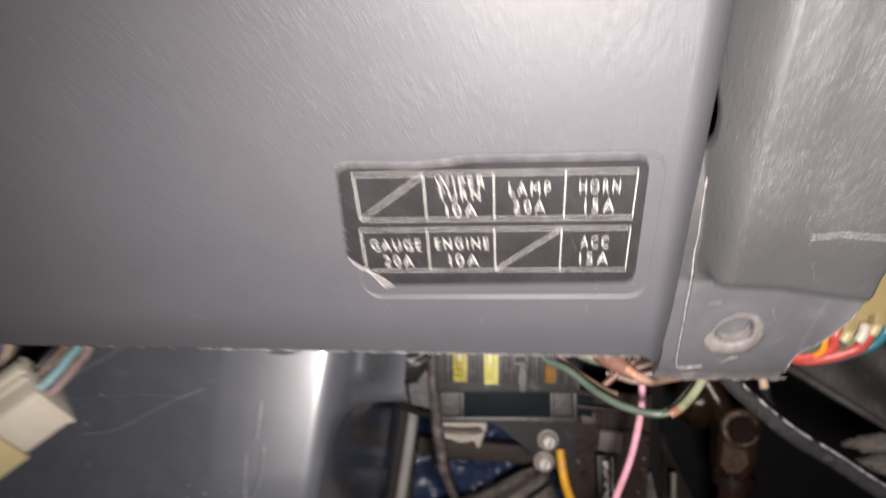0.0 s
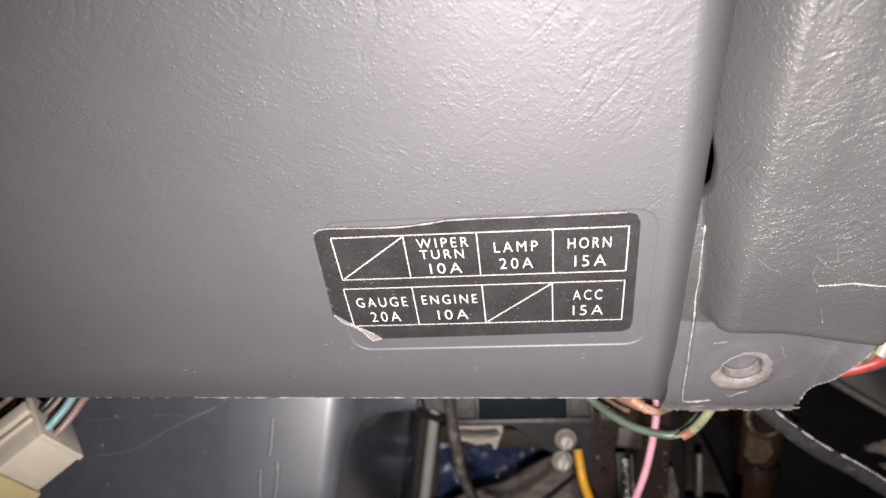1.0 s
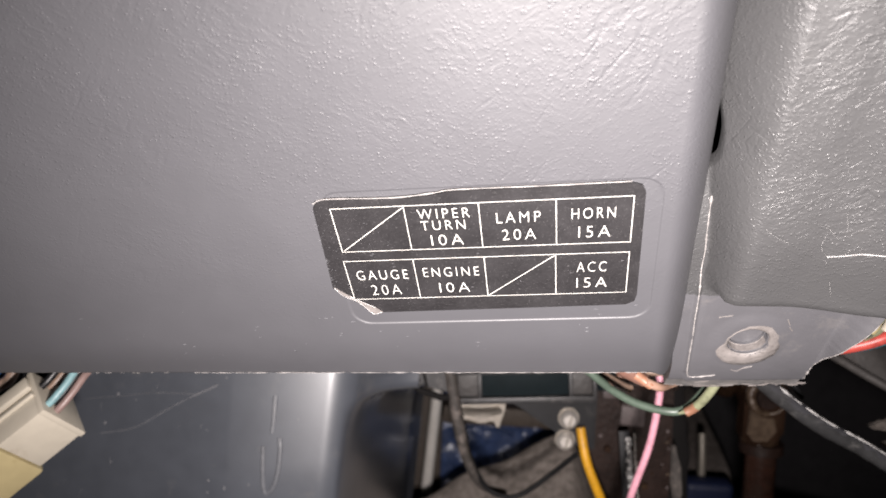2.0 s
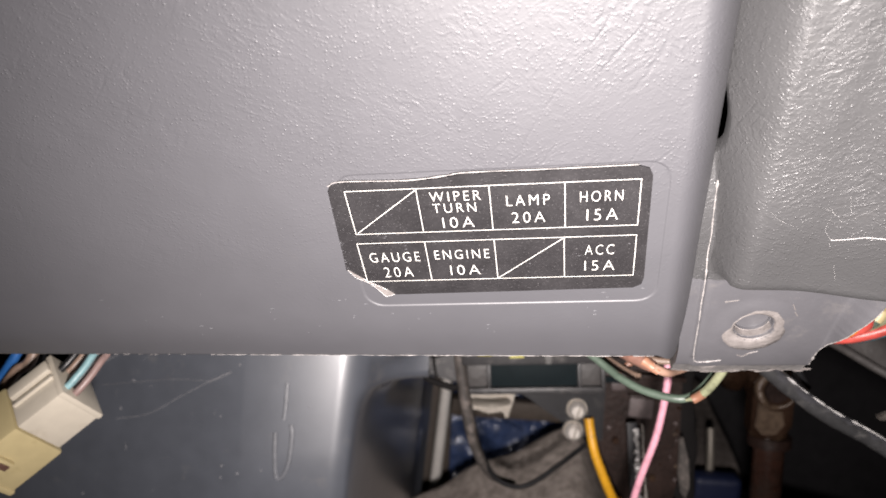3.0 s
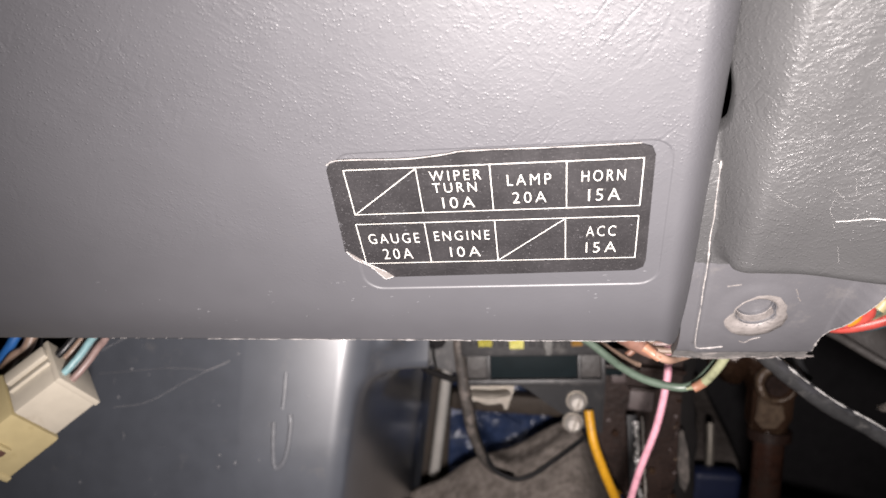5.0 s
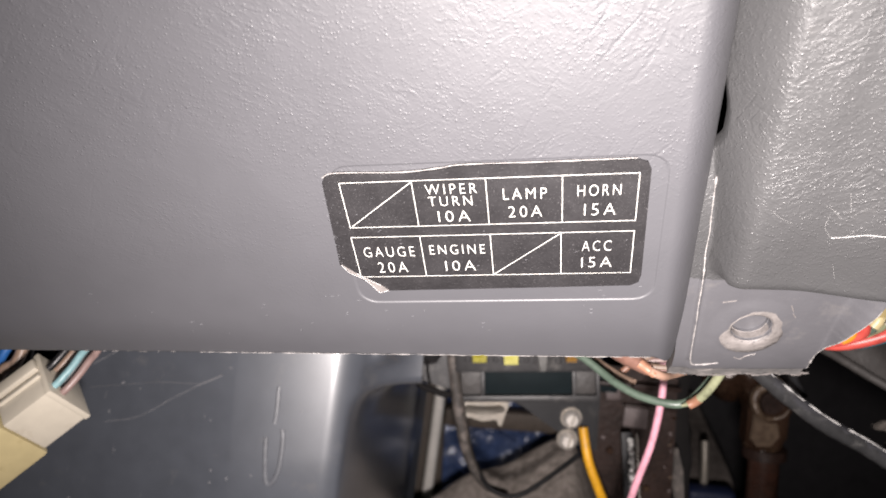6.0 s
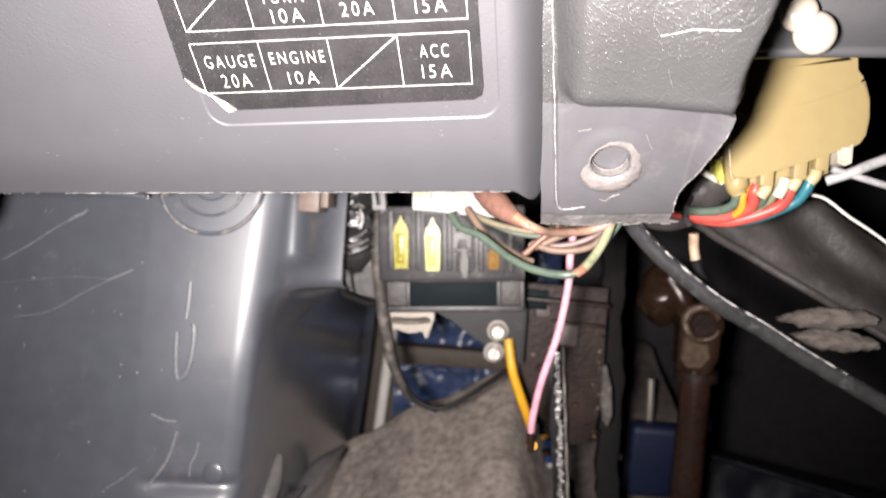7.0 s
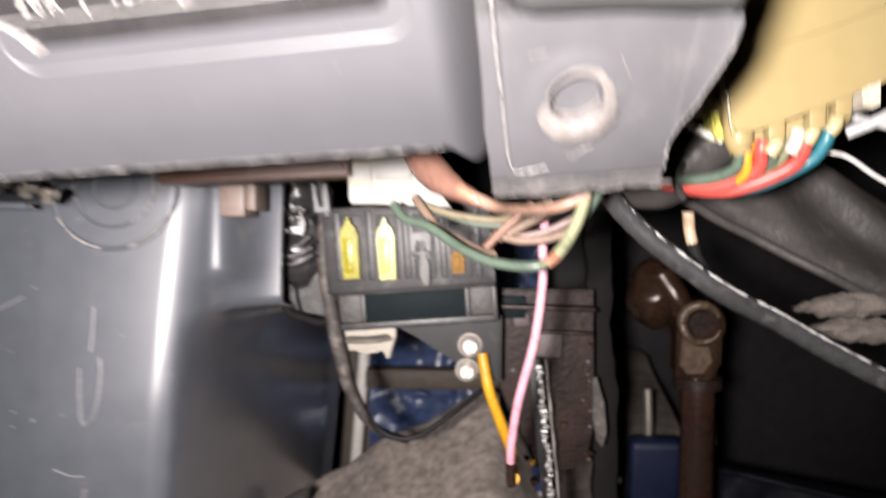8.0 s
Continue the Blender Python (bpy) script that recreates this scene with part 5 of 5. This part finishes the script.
for pts, r, mt, lb in (
        (((0.0391, 0.205, 0.4451), (0.0418, 0.202, 0.4422), (0.0465, 0.199, 0.4408), (0.0515, 0.196, 0.4377), (0.0545, 0.193, 0.4360), (0.0595, 0.190, 0.4342), (0.0656, 0.187, 0.4337), (0.0690, 0.1865, 0.4346), (0.0712, 0.1862, 0.4368), (0.0738, 0.185, 0.4410), (0.0772, 0.182, 0.4475)), 0.00096, W_GREEN, "green wire looped below the tab"),
        (((0.0672, 0.1845, 0.4341), (0.0690, 0.184, 0.4350), (0.0707, 0.1825, 0.4368), (0.0722, 0.181, 0.4396), (0.0735, 0.1795, 0.4430), (0.0746, 0.178, 0.4475)), lambda q: 0.0003 + 0.00072 * step(0.0, 0.3, q), W_GREENL, "pale green wire beside the green one"),
        (((0.0686, 0.1838, 0.4346), (0.0696, 0.1834, 0.4354), (0.0704, 0.1826, 0.4364)), 0.00106, W_ORNGPALE, "scrap of pale orange insulation on the green wire"),
        (((0.0550, 0.1645, 0.4456), (0.0581, 0.166, 0.4443), (0.0612, 0.171, 0.4437), (0.0655, 0.176, 0.4438), (0.0700, 0.179, 0.4444), (0.0748, 0.178, 0.4465)), 0.00088, W_SALMON, "pale salmon wire running behind the tab"),
        (((0.0429, 0.2160, 0.4460), (0.0468, 0.2140, 0.4444), (0.0528, 0.2120, 0.4428), (0.0607, 0.2100, 0.4420), (0.0654, 0.2080, 0.4433), (0.0720, 0.2060, 0.4461)), 0.00086, W_OLIVE, "dull olive wire in a loose bundle"),
        (((0.0429, 0.2140, 0.4468), (0.0451, 0.2112, 0.4440), (0.0483, 0.2084, 0.4403), (0.0531, 0.2056, 0.4376), (0.0573, 0.2028, 0.4356), (0.0597, 0.2000, 0.4351)), 0.00092, W_BROWN, "tan wire dipping to the green loop"),
        (((0.0560, 0.2080, 0.4340), (0.0589, 0.2075, 0.4368), (0.0621, 0.2070, 0.4402), (0.0656, 0.2065, 0.4433), (0.0678, 0.2060, 0.4458)), 0.00082, W_ORANGE, "orange-brown wire crossing a loose bundle"),
        (((0.0610, 0.2100, 0.4380), (0.0657, 0.2087, 0.4407), (0.0703, 0.2073, 0.4431), (0.0748, 0.2060, 0.4456)), 0.00086, W_BROWN, "tan wire in a loose bundle"),
        (((0.0602, 0.2100, 0.4391), (0.0652, 0.2082, 0.4378), (0.0713, 0.2065, 0.4383), (0.0757, 0.2048, 0.4405), (0.0791, 0.2030, 0.4450)), 0.00090, W_BROWN, "tan wire hanging lowest in a loose bundle"),
        (((0.0597, 0.2130, 0.4383), (0.0654, 0.2117, 0.4385), (0.0717, 0.2105, 0.4399), (0.0776, 0.2092, 0.4433), (0.0798, 0.2080, 0.4466)), 0.00080, W_MAUVE, "dull mauve wire in a loose bundle"),
        (((0.0436, 0.2180, 0.4456), (0.0498, 0.2160, 0.4431), (0.0574, 0.2140, 0.4411), (0.0652, 0.2120, 0.4414), (0.0726, 0.2100, 0.4446)), 0.00080, W_GREENDULL, "dull green wire in a loose bundle")):
    wire(pts, r, mt, lb, "wires below the trim")
cuff = thing("wire_cuff", (0.0515, 0.169, 0.448), "glossy copper-brown sleeve round wires under the dash", "sleeve")
part("sleeve", tube([(0.0455, 0.180, 0.4560), (0.0472, 0.1755, 0.4520), (0.0498, 0.1710, 0.4488), (0.0529, 0.1672, 0.4466), (0.0553, 0.1652, 0.4454)], lambda q: 0.0029 - 0.0016 * step(0.35, 1.0, q), 16, flat=0.9, wobble=0.08), W_COPPER, cuff)
part("frayed_lip", tube([(0.0536, 0.1658, 0.4464), (0.0552, 0.1648, 0.4454), (0.0563, 0.1645, 0.4446)], lambda q: 0.0011 - 0.0004 * q, 12, wobble=0.06), W_ORNGPALE, cuff, "pale orange frayed end")
plug = thing("wire_plug", (0.038, 0.23, 0.45), "clean white nylon wire plug above the fuse box", "connector")
part("shell", slab([(0.0275, 0.4700), (0.0280, 0.4462), (0.0284, 0.4453), (0.0350, 0.4454), (0.0393, 0.4451), (0.0440, 0.4450), (0.0508, 0.4447), (0.0478, 0.4490), (0.0450, 0.4523), (0.0431, 0.4554), (0.0425, 0.4700)], 0.018, Matrix.Translation((0, 0.2165, 0)) @ FACE, 0.0003), M_PLUG, plug)
part("latch", box((0.008, 0.0016, 0.0044), (0.0380, 0.2162, 0.4530), (0, 0, 0), 0.0003), M_PLUG, plug)
for z in (0.4545, 0.4500):
    part("groove", box((0.0140, 0.0012, 0.0006), (0.0350, 0.2165, z), (0, -1, 0), 0.0002), M_CREAM, plug)
part("rib", box((0.0012, 0.0022, 0.016), (0.0325, 0.2162, 0.4560), (0, 0, 0), 0.0003), M_PLUG, plug)
brown_strip = thing("brown_strip", (0.0078, 0.217, 0.4535), "brown plastic strip under the dash", "strip")
part("rail", box((0.042, 0.012, 0.007), (0.0078, 0.217, 0.4535), (0, -3, 0), 0.001), M_BROWNSTRIP, brown_strip)
part("rib", box((0.040, 0.002, 0.0012), (0.0078, 0.2105, 0.4522), (0, -3, 0), 0.0004), M_BROWNSTRIP, brown_strip)
cube = thing("relay_block", (-0.005, 0.252, 0.447), "small dusty pink plastic block under the dash", "relay")
part("case", box((0.0064, 0.012, 0.012), (-0.0050, 0.2420, 0.4482), (0, 0, 0), 0.0008), M_PINKBOX, cube)
part("tooth", box((0.0024, 0.012, 0.008), (-0.0004, 0.2425, 0.4478), (0, 0, 0), 0.0005), M_PINKBOX, cube)
clip_ = thing("terminal_clip", (0.0175, 0.262, 0.449), "small dusty grey forked terminal clip above the fuse box", "terminal")
part("fork", slab([(0.0093, 0.4519), (0.0103, 0.4436), (0.0147, 0.4440), (0.0137, 0.4520), (0.0126, 0.4520), (0.0136, 0.4452), (0.0114, 0.4448), (0.0104, 0.4519)], 0.006, Matrix.Translation((0, 0.2620, 0)) @ FACE, 0.0003), M_TAB, clip_)
part("core", box((0.0022, 0.004, 0.011), (0.0122, 0.2665, 0.4477), (0, -8, 0), 0.0004), M_GREYBLK, clip_, "black core")

# ---- connector pair hanging over the kick panel ----
C_AXIS = Vector((0.731, 0.26, 0.662)).normalized()
C_BACK = (Vector((-0.078, 0.994, -0.074)) - C_AXIS * Vector((-0.078, 0.994, -0.074)).dot(C_AXIS)).normalized()
C_SIDE = C_BACK.cross(C_AXIS)
C_SIDE = C_SIDE if C_SIDE.x > 0 else -C_SIDE
# seen edge-on: one ridge towards the driver, x down one face, y up the other, z along the wires
C_M = Matrix.Translation((-0.0800, 0.1696, 0.4221)) @ Matrix((0.643 * C_SIDE + 0.766 * C_BACK, 0.643 * C_BACK - 0.766 * C_SIDE, C_AXIS)).transposed().to_4x4()


def local_box(size, at, bevel, rot=(0, 0, 0)):
    bm = box(size, at, rot, bevel)
    bmesh.ops.transform(bm, matrix=C_M, verts=bm.verts)
    return bm


white_conn = thing("wire_connector", C_M.translation, "white nylon wire connector hanging by its wires", "connector", "joined connectors")
white_shell = part("shell", local_box((0.0128, 0.0130, 0.0118), (0.0064, 0.0065, 0.0060), 0.0007), M_WHITE, white_conn)
part("latch", local_box((0.0016, 0.0034, 0.0104), (-0.0005, 0.0098, 0.0060), 0.0005), M_WHITE, white_shell)
part("rib", local_box((0.0010, 0.0010, 0.0104), (-0.0003, 0.0062, 0.0060), 0.0003), M_WHITE, white_shell)
part("lip", local_box((0.0134, 0.0136, 0.0016), (0.0066, 0.0067, 0.0114), 0.0005), M_WHITE, white_conn)
cream_conn = thing("wire_connector", C_M.translation, "aged cream nylon wire connector mated to the white one", "connector", "joined connectors")
cream_shell = part("shell", local_box((0.0146, 0.0142, 0.0145), (0.0070, 0.0068, -0.0073), 0.0009), M_CREAM, cream_conn)
part("latch", local_box((0.0044, 0.0014, 0.0060), (0.0050, -0.0008, -0.0100), 0.0005), M_CREAM, cream_shell)
part("latch_window", local_box((0.0026, 0.0004, 0.0014), (0.0050, -0.0016, -0.0085), 0.0001), M_BROWNSTRIP, cream_shell, "dark latch window")
part("lip", local_box((0.0152, 0.0148, 0.0016), (0.0070, 0.0068, -0.0142), 0.0005), M_CREAM, cream_conn)
for dx, dy, mt, lb in ((0.0022, 0.0030, W_CYAN, "light blue"), (0.0045, 0.0022, W_MAUVE, "mauve"), (0.0046, 0.0050, W_BLACK, "black"), (0.0060, 0.0060, W_GREYW, "pale grey"), (0.0020, 0.0090, W_BLACK, "black"), (0.0050, 0.0105, W_BROWN, "tan")):
    a = C_M @ Vector((dx, dy, 0.0110))
    wire([a, a + Vector((0.0020, 0.001, 0.0024)), a + Vector((0.0042, 0.004, 0.0070)), a + Vector((0.0054, 0.008, 0.0130)), a + Vector((0.0050, 0.010, 0.034))], 0.00085, mt, lb + " wire rising from the white connector", "wires of the hanging connector")
wire([(-0.1040, 0.192, 0.4170), (-0.1000, 0.190, 0.4241), (-0.0982, 0.190, 0.4277), (-0.0947, 0.190, 0.4332), (-0.0925, 0.192, 0.4400), (-0.092, 0.195, 0.46)], 0.0012, W_BLUE, "blue wire rising past the white connector", "wires of the hanging connector")
wire([(-0.1020, 0.190, 0.4150), (-0.0990, 0.189, 0.4206), (-0.0965, 0.188, 0.4248), (-0.0932, 0.188, 0.4296), (-0.0898, 0.190, 0.4345), (-0.088, 0.195, 0.46)], 0.0014, W_BROWN, "tan wire rising past the white connector", "wires of the hanging connector")
wire([(-0.1000, 0.196, 0.4190), (-0.0960, 0.195, 0.4260), (-0.0915, 0.195, 0.4330), (-0.089, 0.197, 0.46)], 0.0011, W_BLACK, "black wire rising past the white connector", "wires of the hanging connector")

# ---- yellow connector, knob and dark covers on the column side ----
ycon = thing("wire_connector", (0.11, 0.186, 0.468), "large yellow nylon multi-pin connector with stepped sides", "connector")
def ypart(name, outline, y, deep, mat, bevel=0.0007, label=""):
    return part(name, slab(outline, deep, Matrix.Translation((0, y, 0)) @ FACE, bevel), mat, ycon, label)


ypart("upper_cover", [(0.0990, 0.500), (0.0991, 0.4779), (0.0989, 0.4732), (0.0996, 0.4709), (0.1020, 0.4703), (0.1153, 0.4750), (0.1259, 0.4790), (0.1247, 0.4798), (0.1231, 0.4816), (0.1225, 0.500)], 0.1830, 0.012, M_YCON)
ypart("cover_step", [(0.0991, 0.500), (0.0990, 0.4802), (0.0995, 0.4778), (0.1060, 0.4806), (0.1110, 0.4826), (0.1222, 0.4838), (0.1222, 0.500)], 0.1822, 0.004, M_YCON)
ypart("lower_body", [(0.0990, 0.4741), (0.1161, 0.4766), (0.1264, 0.4800), (0.1277, 0.4764), (0.1281, 0.4724), (0.1278, 0.4688), (0.1267, 0.4668), (0.1258, 0.4662), (0.1230, 0.4653), (0.1160, 0.4622), (0.1048, 0.4580), (0.1005, 0.4570), (0.1000, 0.4590), (0.0984, 0.4699)], 0.1842, 0.013, M_YCON)
part("column", tube([(0.1006, 0.1872, 0.4715), (0.1008, 0.1868, 0.4690), (0.1016, 0.1868, 0.4620), (0.1026, 0.1874, 0.4562), (0.1033, 0.1874, 0.4542)], lambda q: 0.0025 - 0.0009 * step(0.7, 1.0, q), 16, flat=1.0), M_YCON, ycon)
ypart("ear", [(0.1008, 0.4740), (0.0984, 0.4709), (0.0954, 0.4679), (0.0951, 0.4658), (0.0958, 0.4631), (0.0969, 0.4617), (0.0988, 0.4614), (0.1011, 0.4620)], 0.188, 0.008, M_YCON, 0.0012)
ypart("latch", [(0.0975, 0.4616), (0.0988, 0.4614), (0.0996, 0.4581), (0.0999, 0.4566), (0.0990, 0.4566), (0.0979, 0.4580)], 0.187, 0.005, M_PALEYEL, 0.0004, "bright yellow latch")
ypart("lower_deck", [(0.1030, 0.4600), (0.1226, 0.4660), (0.1230, 0.4605), (0.1204, 0.4591), (0.1176, 0.4577), (0.1129, 0.4569), (0.1065, 0.4548), (0.1040, 0.4546)], 0.1890, 0.007, M_YCON)
for x, z, h in ((0.1083, 0.4588, 0.0050), (0.1152, 0.4612, 0.0060), (0.1196, 0.4630, 0.0052)):
    part("finger", box((0.0030, 0.0030, h), (x, 0.1868, z), (0, 0, 0), 0.0007), M_YCON, ycon)
ypart("side_clip", [(0.1220, 0.4660), (0.1252, 0.4665), (0.1253, 0.4625), (0.1240, 0.4618), (0.1224, 0.4622)], 0.184, 0.006, M_WHITE, 0.0006, "white side clip")
for x, z, h, mt in ((0.1086, 0.4556, 0.0030, M_CREAM), (0.1122, 0.4563, 0.0040, M_WHITE), (0.1150, 0.4580, 0.0036, M_CREAM), (0.1188, 0.4592, 0.0024, M_CREAM)):
    part("pin_sleeve", tube([(x + 0.0004, 0.1870, z + h / 2), (x, 0.1868, z), (x - 0.0008, 0.1872, z - h / 2)], 0.0013, 12), mt, ycon, "pale pin sleeve")
for a, za, xm, zm, xe, ze, mt, lb, r in ((0.1036, 0.4548, 0.1031, 0.4515, 0.0985, 0.4500, W_GREEN, "green", 0.0011), (0.1048, 0.4542, 0.1052, 0.4508, 0.1030, 0.4488, W_ORNG, "orange", 0.0009),
                                         (0.1071, 0.4548, 0.1072, 0.4515, 0.1015, 0.4487, W_RED, "red", 0.0013), (0.1095, 0.4555, 0.1096, 0.4528, 0.1040, 0.4489, W_GREEN, "green", 0.0010),
                                         (0.1118, 0.4552, 0.1108, 0.4528, 0.1050, 0.4487, W_GREENL, "pale green", 0.0008), (0.1150, 0.4566, 0.1135, 0.4522, 0.1045, 0.4482, W_RED, "red", 0.0014),
                                         (0.1185, 0.4568, 0.1165, 0.4530, 0.1075, 0.4484, W_TEAL, "teal", 0.0012), (0.1196, 0.4585, 0.1182, 0.4545, 0.1105, 0.4496, W_TEAL, "teal", 0.0009)):
    wire([(a + 0.0004, 0.1890, za + 0.002), (a, 0.1892, za), (xm, 0.1915, zm), (xe, 0.1965, ze), (xe - 0.0090, 0.2040, ze + 0.0008)], r, mt, lb + " wire curling from the yellow connector", "wires of the yellow connector")
wire([(0.0925, 0.191, 0.4612), (0.0950, 0.190, 0.4594), (0.0972, 0.1895, 0.4580), (0.1003, 0.190, 0.4569)], 0.0007, W_WHITE, "white wire behind the yellow connector")
wire([(0.124, 0.195, 0.4622), (0.1297, 0.195, 0.4609), (0.1358, 0.195, 0.4594), (0.150, 0.195, 0.456)], 0.0008, W_GREYW, "pale grey wire behind the yellow connector")
wire([(0.126, 0.197, 0.4590), (0.1309, 0.195, 0.4613), (0.1352, 0.195, 0.4635), (0.150, 0.195, 0.470)], 0.0012, W_GREYW, "pale grey wire behind the yellow connector")
wire([(0.1225, 0.200, 0.4558), (0.1264, 0.2, 0.4554), (0.1291, 0.2, 0.4542), (0.1333, 0.2, 0.4513), (0.1399, 0.2, 0.4475), (0.150, 0.2, 0.441)], 0.00035, W_WHITE, "thin white wire behind the yellow connector")
boot = thing("wire_boot", (0.1, 0.2, 0.452), "dark grey rubber boot round the connector wires", "boot")
part("sleeve", tube([(0.1060, 0.203, 0.4590), (0.1020, 0.203, 0.4556), (0.0975, 0.204, 0.4510), (0.0925, 0.207, 0.4480), (0.086, 0.212, 0.4490)], lambda q: 0.0052 - 0.0012 * q, 18, steps=8, flat=0.7, wobble=0.06), M_COVER, boot)
part("rim", tube([(0.0962, 0.1995, 0.4535), (0.0952, 0.1990, 0.4512), (0.0955, 0.1995, 0.4485), (0.0968, 0.2005, 0.4468)], 0.0009, 10), M_COVER, boot)
part_k = thing("push_pin", (0.0992, 0.152, 0.4822), "white double-lobed plastic push pin in the column shroud", "pin")
bm = bmesh.new()
for x, y, z, r in ((0.0972, 0.150, 0.4838, 0.0032), (0.1003, 0.1505, 0.4808, 0.0036)):
    bmesh.ops.create_uvsphere(bm, u_segments=20, v_segments=12, radius=r, matrix=Matrix.Translation((x, y, z)) @ Matrix.Diagonal((1, 0.7, 1, 1)))
part("lobe", bm, M_WHITE, part_k)
column_shroud = thing("column_shroud", (0.135, 0.157, 0.49), "grey plastic column shroud above the yellow connector", "shroud")
part("shell", sheet("shell", spread(0.084, 0.19, 0.004), spread(0.479, 0.64, 0.006), lambda x, z: (x, 0.157 + 0.004 * step(0.482, 0.479, z) - 0.25 * (z - 0.479) + 0.006 * noise.noise(Vector((x * 14, 0, 0))), z + 0.06 * (x - 0.09)), lambda x, z: (x, 0.163 + 0.004 * step(0.482, 0.479, z) - 0.25 * (z - 0.479), z + 0.06 * (x - 0.09) + 0.0005)), M_SMOOTH, column_shroud, angle=60)
part("lower_lip", tube([(x, 0.1615 + 0.006 * noise.noise(Vector((x * 14, 0, 0))), 0.4788 + 0.06 * (x - 0.09)) for x in spread(0.084, 0.188, 0.008)], 0.0012, 10), M_SMOOTH, column_shroud)
cable = thing("sheathed_cable", (0.11, 0.205, 0.428), "thick black sheathed cable with a painted highlight along its top", "cable")
CAB = [(0.076, 0.196, 0.455), (0.0838, 0.203, 0.4460), (0.0905, 0.205, 0.4395), (0.0992, 0.206, 0.4328), (0.109, 0.207, 0.4265), (0.1193, 0.209, 0.4215), (0.1296, 0.210, 0.4158), (0.142, 0.211, 0.4095), (0.165, 0.213, 0.398), (0.20, 0.215, 0.38)]
part("sheath", tube(CAB, lambda s: 0.0021 + 0.0002 * s, 14, wobble=0.08), M_CABLE, cable)
# the cable's highlight is put in as a white line over a greyer band
part("worn_or_glint_edge", tube([(x - 0.0002, y - 0.0016, z + 0.0019) for x, y, z in CAB[1:8]], lambda q: 0.00034 * max(0.45, 0.8 + 0.9 * noise.noise(Vector((q * 24, 3, 7)))), 6, steps=10, wobble=0.8, seed=8), M_WORN_GLINT, cable, "pale line painting the highlight on the upper edge")
part("sheen_side", tube([(x - 0.0006, y - 0.0012, z + 0.0009) for x, y, z in CAB[1:9]], lambda q: 0.0015, 10, steps=8, flat=0.7, wobble=0.06, seed=9), M_SHEENSHEATH, cable, "greyer side painting the soft sheen of the sheath")
def cover_edge(x):
    return 0.4515 - 0.52 * (x - 0.100) + 0.0012 * noise.noise(Vector((x * 90, 4, 0)))


def cover_at(x, s, deep):
    y = 0.236 + 0.012 * s + 0.004 * noise.noise(Vector((x * 45, s * 3, 2))) + 0.002 * math.sin(s * 9 + x * 60) * (1 - s)
    return (x, y + deep, cover_edge(x) + (0.032 - 0.05 * (x - 0.1)) * s)


column_cover = thing("column_cover", (0.14, 0.24, 0.44), "dark grey folded cover behind the yellow connector", "cover")
part("sheet", sheet("sheet", spread(0.092, 0.21, 0.002), spread(0, 1, 0.05), lambda x, q: cover_at(x, q, 0), lambda x, q: cover_at(x, q, 0.003)), M_COVER, column_cover, angle=70)
part("hem", tube([(x, cover_at(x, 0, 0)[1], cover_edge(x)) for x in spread(0.092, 0.208, 0.008)], 0.0013, 10), M_COVER, column_cover)
foam = thing("foam_scrap", (0.14, 0.221, 0.419), "frayed layered grey foam scrap behind the cable", "foam")
for k, (x0, x1, z0, tall_, y0) in enumerate(((0.1300, 0.1560, 0.4222, 0.0031, 0.2235), (0.1328, 0.1560, 0.4178, 0.0031, 0.2215))):
    def flap(u, w, deep, k=k, x0=x0, x1=x1, z0=z0, tall_=tall_, y0=y0):
        f = (u + 1) / 2
        wide = max(0.12, 1 - max(0.0, abs(u - 0.1) - 0.1) ** 2.2) * (0.92 + 0.22 * noise.noise(Vector((u * 5, k, 2))))
        return (x0 + (x1 - x0) * f, y0 + 0.0022 * w * w + 0.0012 * noise.noise(Vector((u * 3, w * 2, k))) + deep, z0 + tall_ * wide * w + (0.0016 - 0.0022 * k) * f + 0.0007 * noise.noise(Vector((u * 7, w, k + 5))))
    part("flap", sheet("flap", spread(-1, 1, 0.08), spread(-1, 1, 0.2), lambda u, w: flap(u, w, 0), lambda u, w: flap(u, w, 0.0012)), M_GREYCLOTH, foam, angle=70)
tip = thing("wire", (0.104, 0.219, 0.437), "dark wire with a cream bared tip", "wire")
part("tip", tube([(0.1033, 0.2185, 0.4442), (0.1038, 0.219, 0.4405), (0.1045, 0.219, 0.4372)], 0.0013, 10), W_CREAMTIP, tip, "cream tip")
part("insulation", tube([(0.1045, 0.219, 0.4373), (0.106, 0.2195, 0.434), (0.109, 0.220, 0.4303)], lambda s: 0.0015 - 0.0008 * s, 10), W_BLACK, tip)
